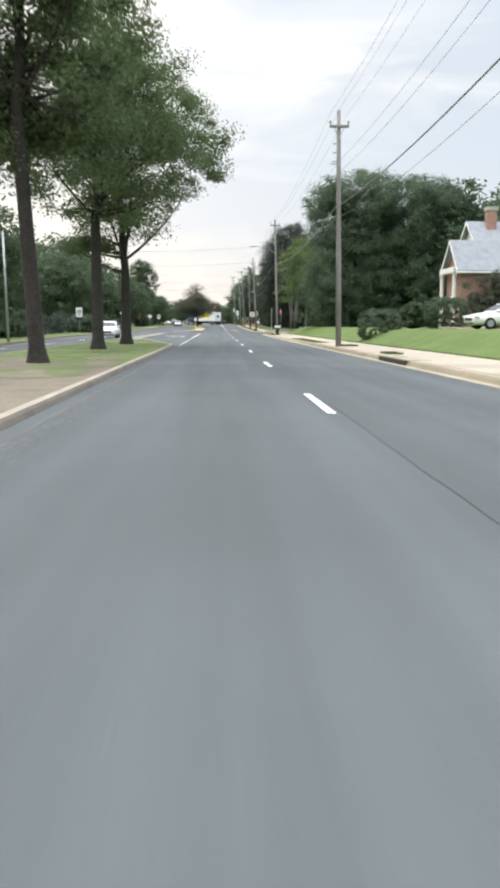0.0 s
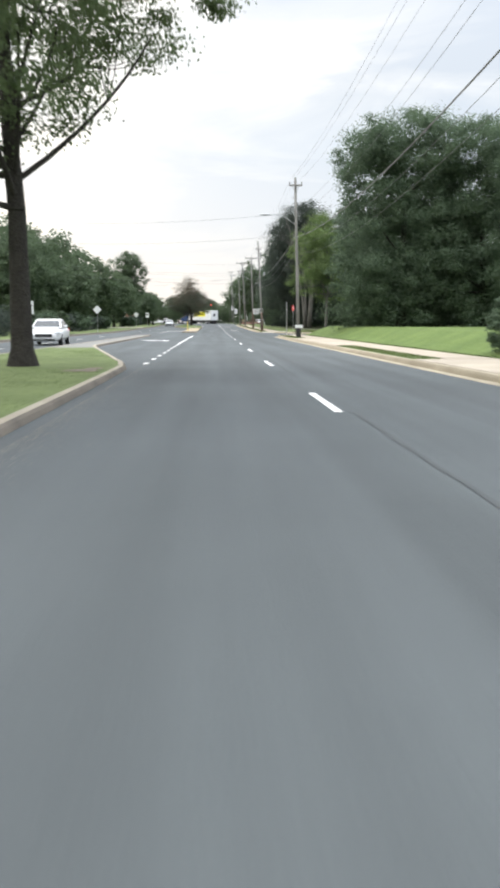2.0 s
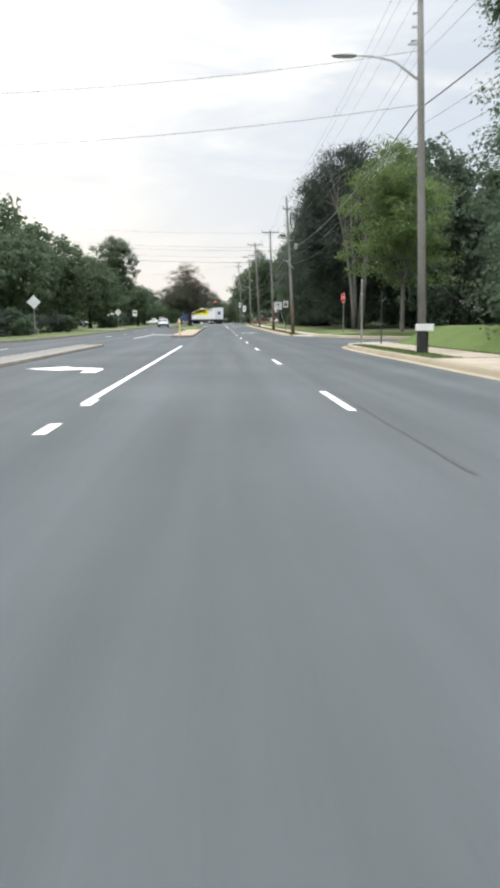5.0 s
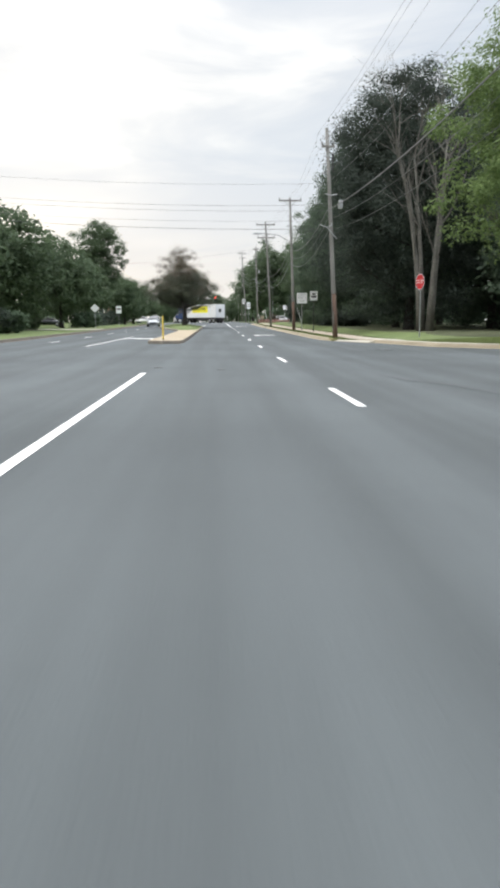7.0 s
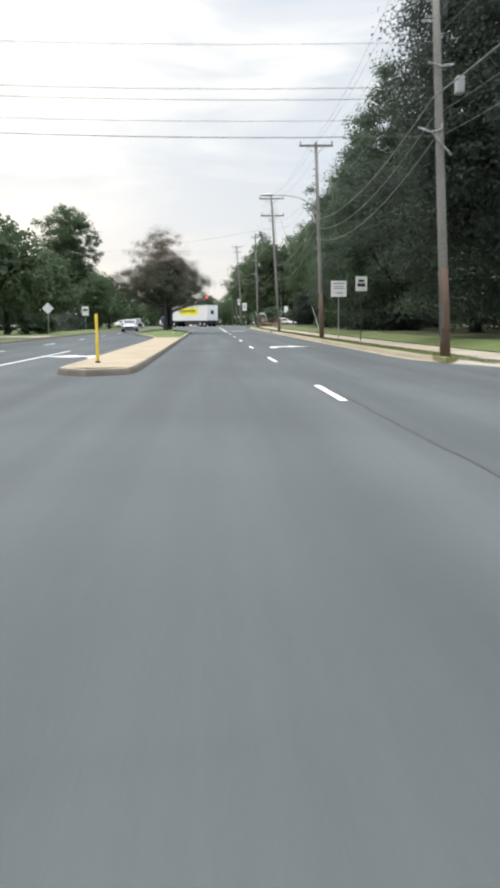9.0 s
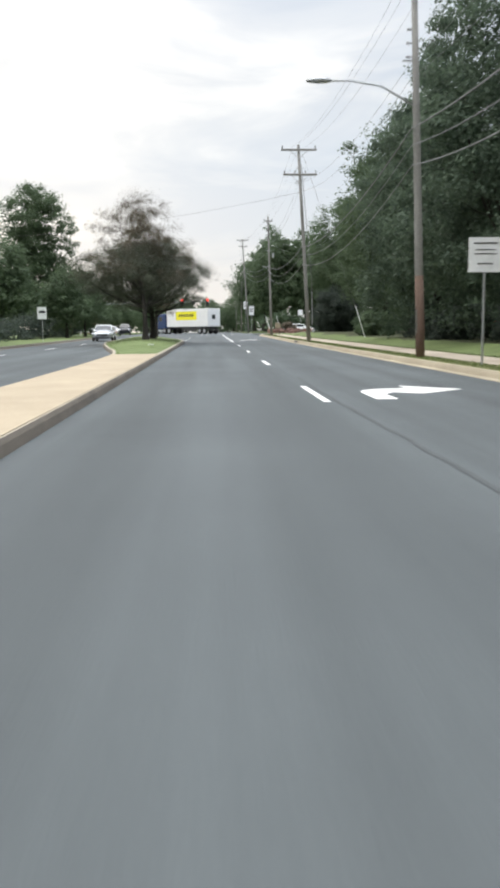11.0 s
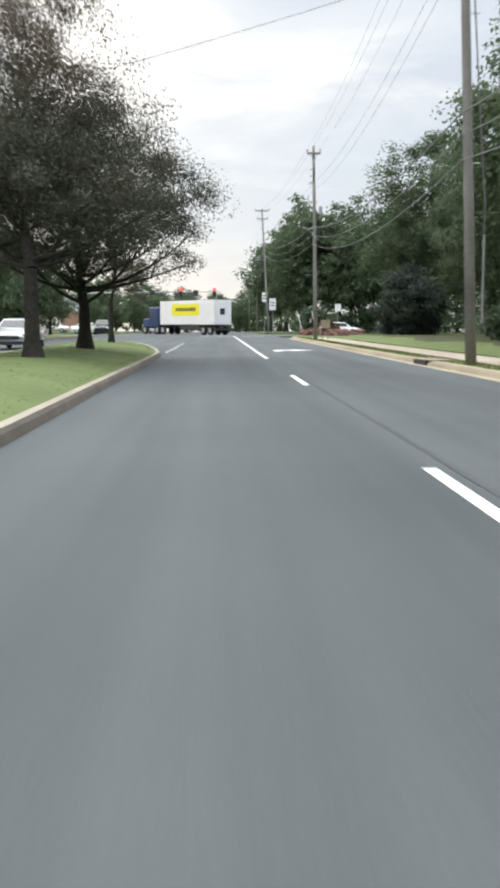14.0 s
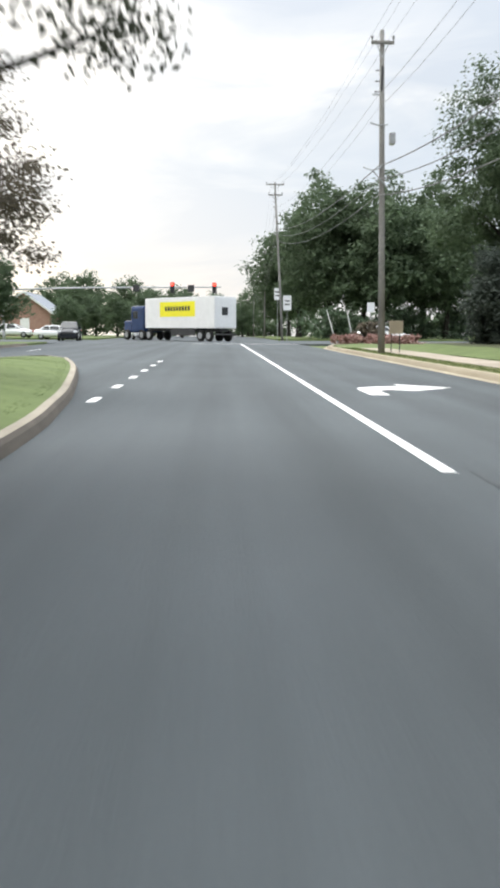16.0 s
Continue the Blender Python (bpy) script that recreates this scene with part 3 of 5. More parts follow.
def tree(name, m, seed, trunk_r, fork, crown_c, crown_r, count, per, leaf, spread, mat, label, bark=BARK, stems=1, limbs=14, shell=0.45, lumps=0.3, group="street trees", low_cut=None, boxy=2.0, extra=(), top_mat=None, taper=0.0):
    """A trunk or several stems, limbs that reach into the crown, and a crown of many leaves in uneven clumps."""
    rng = np.random.default_rng(seed)
    t = root(name, m, label, "tree", group)
    c = clumps(rng, crown_c, crown_r, count, shell, lumps, boxy)
    for centre_, radii_, count_ in extra:
        c = np.concatenate([c, clumps(rng, centre_, radii_, count_, shell, lumps)])
    # a tapered crown draws in towards its top
    c[:, :2] = np.array(crown_c)[:2] + (c[:, :2] - np.array(crown_c)[:2]) * np.clip(1 - taper * (c[:, 2:] - crown_c[2]) / crown_r[2], 0.3, 1.15)
    upper = len(c) - sum(e_[2] for e_ in extra) if top_mat else len(c)
    keep = np.ones(len(c), bool) if low_cut is None else c[:, 2] > low_cut
    # no clump hangs apart from the rest
    gaps = np.sort(np.linalg.norm(c[:, None] - c[None], axis=2), axis=1)
    keep &= gaps[:, 3] < 1.9 * spread
    upper = int(keep[:upper].sum())
    c = c[keep]
    bm = bmesh.new()
    forks = []
    for s in range(stems):
        a = 2 * math.pi * s / max(stems, 1) + rng.uniform(0, 1)
        side = Vector((math.cos(a), math.sin(a), 0)) * (0.0 if stems == 1 else 1.0)
        foot = side * trunk_r * 1.4
        mid = foot + Vector((0, 0, fork * 0.5)) + side * fork * 0.12
        top = foot + Vector((0, 0, fork)) + side * fork * 0.4
        peak = Vector(crown_c) + side * crown_r[0] * 0.35 + Vector((0, 0, crown_r[2] * 0.75))
        add_tube(bm, [foot + Vector((0, 0, -0.25)), foot + Vector((0, 0, 0.1)), foot + Vector((0, 0, 0.45)), mid, top],
                 [trunk_r * 1.9, trunk_r * 1.5, trunk_r * 1.1, trunk_r * 0.97, trunk_r * 0.85], 12, cap=False)
        forks.append(reach(bm, rng, top, peak, trunk_r * 0.85, 8))
    order = rng.permutation(len(c))[:limbs]
    for k in order:
        main = forks[int(rng.integers(0, stems))]
        target = c[k]
        i = min(4, max(0, int(5 * (target[2] - fork) / max(0.1, (main[-1].z - fork)) - 1.5)))
        from_ = main[i].lerp(main[min(5, i + 1)], float(rng.uniform(0, 0.95)))
        pts = reach(bm, rng, from_, target, trunk_r * (0.34 - 0.05 * i), 6)
        near = c[np.argsort(((c - target) ** 2).sum(1))[1:5]]
        for q in near:
            reach(bm, rng, pts[3], q, trunk_r * 0.08, 4)
    part("trunk", bm, bark, t, smooth=True)
    wide_ = spread * rng.uniform(0.6, 1.4, len(c))
    card_mesh("crown", leaf_cards(rng, c[:upper], wide_[:upper], int(per * (1.5 if per > 40 else 1.35)), leaf * 0.82), mat, t)
    if top_mat:
        card_mesh("upper_crown", leaf_cards(rng, c[upper:], wide_[upper:], per, leaf * 0.8), top_mat, t)["label"] = "thin rusty upper leaves"
    return t


def at(x, y, dz=0.13, turn=0.0, scale=1.0):
    return pose(x, y, zr(y) + dz, 0, 0, turn) @ Matrix.Diagonal((scale, scale, scale, 1))


# oaks on the median
OAK = "tall oak with a dark trunk on the grassy median"
for seed, (x, y, r, w, zc) in enumerate([(-4.6, 18.4, 0.2, 3.5, 10.6), (-4.9, 31.8, 0.24, 4.0, 10.2), (-4.7, 41.2, 0.26, 6.1, 10.4)]):
    tree("oak_tree", at(x, y, 0.1, 40 * seed) @ Matrix.Rotation(math.radians((-3, 0, 0)[seed]), 4, "Y"), 11 + seed, r, (6.6, 5.6, 3.8)[seed], (0.3, 0, zc), (w, w, 4.6), 210 + 50 * seed, 190, 0.08, 0.85, LEAF_OAK, OAK, limbs=36, lumps=0.4, taper=(0.0, 0.35, 0.4)[seed], low_cut=5.0 if seed == 1 else 4.2, extra=[((1.5, 1.0, 6.2), (2.2, 2.2, 1.2), 16)] + [((-0.6, 1.2, 7.0), (1.9, 1.9, 2.0), 46)] * (seed == 0) if seed < 2 else [((-0.3, 1.4, 5.4), (1.6, 1.6, 1.0), 24)])

# dark masses beside the lawn
DARK = "large dark evergreen tree, dense to the ground"
first = tree("evergreen_tree", at(15.3, 86, 0.5, 0, 1.06), 31, 0.35, 3, (0, 0, 8.0), (4.7, 4.7, 7.5), 600, 150, 0.1, 1.0, LEAF_DARK, DARK, shell=0.3, lumps=0.2, group="dark trees", boxy=5.0, extra=[((-1.2, -1.2, 3.0), (4.6, 4.4, 3.2), 110), ((-2.3, -1.5, 12.8), (2.3, 2.6, 2.6), 80)])
far_dark = tree("evergreen_tree", at(28, 92, 0.5), 32, 0.3, 3, (0, 0, 7.6), (4.9, 4.9, 7.8), 330, 32, 0.29, 1.15, LEAF_DARK, DARK, shell=0.3, lumps=0.3, group="dark trees", boxy=4.0, limbs=6)
for x, y, s, turn in [(21.4, 84, 0.96, 70)]:
    copy_thing(first, at(x, y, 0.5, turn, s))
for x, y, s, turn in [(18.8, 95, 0.95, 140), (27, 82, 0.95, 10), (34, 86, 1.0, 320), (42, 82, 1.0, 50), (52, 88, 1.1, 100)]:
    copy_thing(far_dark, at(x, y, 0.5, turn, s))

tree("lime_tree", at(13.3, 115.4), 41, 0.15, 3.4, (-0.4, 0, 8.3), (4.1, 4.0, 5.3), 210, 180, 0.095, 0.95, LEAF_LIGHT, "light green young tree beside the side street", PALE_BARK, limbs=34, group="", low_cut=3.7, taper=0.5, lumps=0.35, shell=0.5)


def bare_tree(m, seed):
    """Several pale stems that rise steeply from the ground and end in bare twigs."""
    rng = np.random.default_rng(seed)
    t = root("bare_topped_tree", m, "grey multi-stemmed tree with bare upper branches", "tree")
    twigs = bmesh.new()
    for k in range(4):
        a = 2 * math.pi * k / 4 + 0.35
        out_way = Vector((math.cos(a), math.sin(a), 0))
        foot = out_way * 0.36
        bend = out_way * rng.uniform(0.5, 0.9) + Vector((0, 0, 6.0))
        top = out_way * rng.uniform(1.4, 2.6) + Vector((0, 0, rng.uniform(11.0, 13.0)))
        pts = [(1 - u) ** 2 * foot + 2 * u * (1 - u) * bend + u * u * top for u in (0, 0.2, 0.4, 0.6, 0.8, 1)]
        pts[0].z = -0.2
        part("stem", tube(pts, [0.25, 0.18, 0.14, 0.1, 0.07, 0.05], 9), PALE_BARK, t, smooth=True)
        for j in (2, 3, 3, 4, 4, 5, 5):
            limb(twigs, rng, pts[j], out_way * 0.3 + Vector((rng.normal(0, 0.3), rng.normal(0, 0.3), 1)), 4.6 - 0.15 * j, 0.055, 3, 5)
    part("crown", twigs, PALE_BARK, t, "bare grey twigs", True)
    return t


bare_tree(at(13.1, 132.8), 43)
tree("cedar_tree", at(13.4, 138.6, 0.13, 0, 1.07), 44, 0.32, 2.2, (0, 0, 8.8), (5.0, 4.2, 8.2), 580, 150, 0.095, 1.1, LEAF_CEDAR, "tall dense dark cedar behind the bare stems", shell=0.3, lumps=0.14, group="verge trees", low_cut=1.0, taper=0.3, limbs=16, extra=[((-2.9, 3.2, 12.2), (2.6, 2.6, 3.6), 80), ((-3.2, 2.4, 7.0), (2.4, 2.4, 4.0), 60)])

# tall needle trees along the east verge
FIR = "tall dark needle tree beside the pavement"
fir = tree("conifer_tree", at(20.5, 142), 51, 0.32, 3.0, (0, 0, 8.4), (4.6, 4.6, 8.6), 560, 105, 0.12, 1.0, LEAF_FIR, FIR, shell=0.35, lumps=0.2, limbs=26, group="verge trees", low_cut=0.9, taper=0.42)
far_fir = tree("conifer_tree", at(33, 128), 52, 0.3, 3.0, (0, 0, 8.4), (4.8, 4.8, 8.6), 330, 32, 0.29, 1.15, LEAF_FIR, FIR, shell=0.35, lumps=0.2, limbs=6, group="verge trees", low_cut=1.4, taper=0.4)
for x, y, s, turn in [(15.2, 151, 1.05, 100), (13.4, 164, 1.05, 210), (13.4, 176, 1.0, 300)]:
    copy_thing(fir, at(x, y, 0.13, turn, s))
for x, y, s, turn in [(21.5, 131, 0.95, 30), (23, 147, 1.2, 150), (24, 160, 1.15, 60), (25, 173, 1.25, 10), (26, 122, 0.9, 200), (32, 140, 1.1, 45), (40, 118, 1.0, 120), (34, 155, 1.1, 80)]:
    copy_thing(far_fir, at(x, y, 0.13, turn, s))
MID = "full green broadleaf tree on the verge"
mid = tree("broadleaf_tree", at(16.4, 194, 0.13, 0, 1.3), 61, 0.28, 2.6, (0, 0, 7.6), (4.5, 4.5, 6.2), 430, 100, 0.12, 1.0, LEAF_MID, MID, lumps=0.25, group="verge trees", low_cut=1.0)
far_mid = tree("broadleaf_tree", at(36, 284), 62, 0.28, 2.6, (0, 0, 7.6), (4.7, 4.7, 6.2), 300, 46, 0.23, 1.15, LEAF_MID, MID, lumps=0.3, group="verge trees", low_cut=1.0, limbs=6)
for x, y, s, turn in [(16.0, 202, 0.8, 80), (17.6, 214, 0.8, 160), (17.4, 228.5, 0.86, 240)]:
    copy_thing(mid, at(x, y, 0.13, turn, s))
for x, y, s, turn in [(24, 200, 1.1, 20), (27, 220, 1.15, 60), (13.0, 281, 1.35, 110), (19, 290, 1.35, 190), (18.6, 276, 1.3, 15), (24.5, 281, 1.35, 265), (11.5, 300, 1.3, 250), (26, 276, 1.1, 310), 
                      (10.5, 322, 1.1, 75), (14, 345, 1.2, 130)]:
    copy_thing(far_mid, at(x, y, 0.13, turn, s))

# beyond the opposite carriageway
LEFT = "broad green tree beyond the opposite carriageway"
wide = tree("roadside_tree", at(-19, 60), 71, 0.25, 2.2, (0, 0, 6.2), (4.4, 4.4, 4.9), 360, 66, 0.17, 1.0, LEAF_MID, LEFT, lumps=0.3, group="roadside trees", low_cut=0.9)
far_wide = tree("roadside_tree", at(-35, 70, 0.13, 0, 0.9), 72, 0.25, 2.2, (0, 0, 6.2), (4.6, 4.6, 4.9), 250, 30, 0.29, 1.1, LEAF_MID, LEFT, lumps=0.35, group="roadside trees", low_cut=0.9, limbs=6)
for k, (x, y, s) in enumerate([(-22, 44, 1.0), (-27, 52, 1.1), (-21, 76, 0.7), (-24, 90, 0.85), (-20, 104, 0.75), (-27, 112, 1.0), (-23, 124, 0.88), (-28, 134, 1.1), (-21, 142, 0.75),
                               (-25, 152, 1.1), (-20, 163, 0.95), (-26, 172, 1.2), (-19.5, 184, 0.9), (-31, 190, 1.15), (-21, 212, 0.95), (-29, 218, 1.2), (-36, 100, 0.85),
                               (-38, 130, 0.9), (-37, 160, 1.0), (-38, 200, 1.05), (-36, 30, 1.0), (-30, 12, 1.1), (-24, 24, 1.0), (-19, 236, 0.85), (-22, 320, 1.0), (-14, 316, 0.9), (-7, 340, 0.9),
                               (0, 380, 1.0), (-14, 365, 1.0), (7, 372, 1.0), (-30, 340, 1.1), (-42, 310, 1.2), (-50, 330, 1.2), (-19.5, 291, 0.5), (-16.5, 295, 0.55), (-13.0, 290, 0.52), (-10.2, 294, 0.55), (-7.2, 289, 0.5), (-5.0, 298, 0.6), (1.2, 318, 0.5), (-2, 330, 0.6), (4.5, 335, 0.6), (-34, 300, 0.9), (-14.8, 226, 0.75), (-15.2, 216, 0.7), (-17, 246, 0.6)]):
    copy_thing(wide if x > -26 and 50 < y < 130 else far_wide, at(x, y, 0.13, 47 * k, s * (1.32 if x < -18 and 108 < y < 156 else 1.2 if x < -18 and 100 < y < 200 else 1.12 if x < -18 and 40 < y < 200 else 1.0)))
tree("tall_tree", at(-20.9, 230.0), 77, 0.3, 5, (0, 0, 13.2), (4.4, 4.4, 5.6), 190, 100, 0.16, 1.1, LEAF_MID, "tall airy tree that stands above the row", lumps=0.3, group="", extra=[((0, 0, 8.0), (3.6, 3.6, 4.2), 110), ((3.2, 2, 6.5), (3.2, 3.2, 3.6), 60)])

# rusty-leaved trees on the island
MAPLE = "spreading tree with rusty green leaves on the island"
tree("maple_tree", at(-4.15, 180.9, 0.4), 81, 0.165, 2.0, (-0.6, 2.0, 4.5), (4.0, 4.0, 2.3), 190, 290, 0.046, 0.75, LEAF_OLIVE, MAPLE, limbs=44, lumps=0.16, group="island trees", low_cut=1.9, extra=[((-0.2, 2.2, 7.1), (4.5, 3.6, 2.6), 104), ((-0.5, 2.0, 5.0), (3.8, 4.0, 1.6), 44)], top_mat=LEAF_RUST, taper=0.22)
tree("maple_tree", at(-4.2, 188.55, 0.36), 82, 0.2, 1.3, (0.2, -0.6, 4.3), (4.3, 4.0, 2.5), 210, 310, 0.044, 0.75, LEAF_OLIVE, MAPLE, limbs=40, lumps=0.16, group="island trees", low_cut=1.75, extra=[((-0.3, -0.6, 6.5), (2.7, 2.4, 2.2), 46), ((0.2, -0.6, 4.9), (4.3, 4.0, 1.5), 40)], top_mat=LEAF_RUST, taper=0.15)
tree("slender_tree", at(-4.54, 197.65, 0.3), 83, 0.11, 1.8, (0.2, 0, 3.6), (2.0, 1.9, 1.6), 54, 170, 0.05, 0.5, LEAF_RUST, "slender young tree near the tip of the island", limbs=14, group="")


def far_woods(name, line_points, seed, height, depth, label, mat, count=500, leaf=0.45, per=60):
    """A distant belt of trees along a line: countless crowns, one object."""
    rng = np.random.default_rng(seed)
    a, b = np.array(line_points[0], float), np.array(line_points[1], float)
    t = rng.uniform(0, 1, count)
    x = a[0] + (b[0] - a[0]) * t + rng.uniform(-depth, depth, count)
    y = a[1] + (b[1] - a[1]) * t + rng.uniform(-depth, depth, count)
    top = np.array([height * (0.72 + 0.5 * noise.noise((p * 0.07, q * 0.07, seed))) for p, q in zip(x, y)])
    z = hermite(y) + top * rng.uniform(0.05, 1, count)
    v = leaf_cards(rng, np.stack([x, y, z], 1), np.minimum(1.9, 0.35 + 0.3 * top) * rng.uniform(0.7, 1.2, count), per, leaf)
    return tagged(card_mesh(name, v, mat), label, "woods", kind="stuff")


WOODS = "distant belt of green woods"
far_woods("far_woods", ((46, 40), (50, 88)), 1, 13, 3, WOODS, LEAF_MID, 130, 0.5, 36)
far_woods("far_woods", ((52, 120), (62, 238)), 9, 13, 4, WOODS, LEAF_MID, 260, 0.5, 36)
far_woods("far_woods", ((58, 274), (62, 330)), 10, 13, 4, WOODS, LEAF_MID, 130, 0.5, 36)
far_woods("far_woods", ((-52, -20), (-50, 240)), 2, 9.5, 4, WOODS, LEAF_MID, 620, 0.5, 36)
far_woods("far_woods", ((-58, 275), (-52, 340)), 11, 9.5, 4, WOODS, LEAF_MID, 180, 0.5, 36)
far_woods("far_hedge", ((27, 118), (36, 242)), 4, 3.2, 2, "rough dark hedge behind the trees", LEAF_DARK, 260, 0.3, 40)
far_woods("far_hedge", ((20, 178), (27, 244)), 7, 5.0, 2.2, "rough dark hedge behind the trees", LEAF_DARK, 300, 0.24, 50)
far_woods("far_hedge", ((10, 273), (36, 280)), 8, 4.5, 1.8, "rough dark hedge beyond the cross street", LEAF_DARK, 200, 0.26, 45)
far_woods("far_hedge", ((-33, 20), (-33, 245)), 5, 3.4, 2, "rough dark hedge behind the trees", LEAF_DARK, 340, 0.3, 40)
for y0_, y1_, n_ in ((62, 150, 165), (184, 238, 100)):
    far_woods("roadside_hedge", ((-17.6, y0_), (-18.0, y1_)), 12 + n_, 2.6, 1.0, "dark rough hedge under the roadside trees", LEAF_CEDAR, n_, 0.12, 110)
far_woods("far_woods", ((-60, 405), (70, 400)), 3, 9, 6, WOODS, LEAF_MID, 500, 0.5, 36)


def bush(m, seed, radii, mat, label, count=70, per=70, leaf=0.1, spread=0.3, name="bush", shell=0.35, lumps=0.15, boxy=2.0):
    rng = np.random.default_rng(seed)
    t = root(name, m, label, "bush", "bushes")
    bm = bmesh.new()
    for k in range(5):
        a = k * 1.26
        add_tube(bm, [(0, 0, -0.1), (math.cos(a) * radii[0] * 0.5, math.sin(a) * radii[1] * 0.5, radii[2] * 1.1)], [0.04, 0.015], 5)
    part("stems", bm, BARK, t)
    c = clumps(rng, (0, 0, radii[2] * 0.9), radii, count, shell, lumps, boxy)
    v = leaf_cards(rng, c[c[:, 2] > 0.1], spread * rng.uniform(0.7, 1.2, int((c[:, 2] > 0.1).sum())), per, leaf)
    card_mesh("foliage", v, mat, t)
    return t


BUSH = "clipped dark green rounded bush on the lawn"
bush(at(10.3, 46, 0.2), 1, (1.25, 1.0, 1.0), LEAF_DARK, BUSH, 300, 75, 0.04, 0.19, shell=0.15, lumps=0.04, boxy=3.5)
bush(at(13.35, 50.5, 1.0), 2, (0.85, 0.9, 0.9), LEAF_MID, "tall rounded green bush on the lawn", 110, 100, 0.065, 0.26, shell=0.25, lumps=0.15)
bush(at(15.0, 48.3, 0.95), 3, (1.3, 1.15, 1.05), LEAF_DARK, BUSH, 340, 75, 0.042, 0.21, shell=0.15, lumps=0.05, boxy=3.2)
bush(at(20.0, 53.4, 0.95), 4, (2.1, 1.2, 2.3), LEAF_OLIVE, "tall loose olive-brown shrub in front of the house", 150, 120, 0.07, 0.5, shell=0.4, lumps=0.3)
bush(at(14.6, 223.5), 5, (2.2, 2.1, 2.7), LEAF_CEDAR, "broad dark bush that reaches the ground at the corner", 300, 110, 0.1, 0.75, shell=0.2, lumps=0.3)
for k, (x, y, r, h) in enumerate([(13.0, 160.5, 1.7, 1.1), (12.8, 168.5, 1.6, 1.0), (13.1, 174, 1.8, 1.2)]):
    bush(at(x, y), 60 + k, (r, r, h), LEAF_CEDAR, "low dark shrub at the foot of the needle trees", 90, 70, 0.1, 0.45, lumps=0.3)
for k, (x, y, r, h) in enumerate([(-15.5, 58, 1.6, 1.0), (-17, 66, 2.0, 1.3), (-16, 96, 1.8, 1.2), (-17, 108, 2.2, 1.3), (-17.5, 128, 2.0, 1.2), (-17.6, 150, 1.8, 1.0), (-20.4, 168, 2.0, 1.2), (-16.5, 184, 1.8, 1.1),
                                  (14.5, 199, 2.2, 1.3), (12.2, 187.5, 1.5, 1.1)]):
    bush(at(x, y), 20 + k, (r, r, h), LEAF_DARK if k % 3 else LEAF_MID, "dense dark shrub beside the carriageway" if x < 0 else "low dark shrub under the trees", 60, 55, 0.16, 0.45)


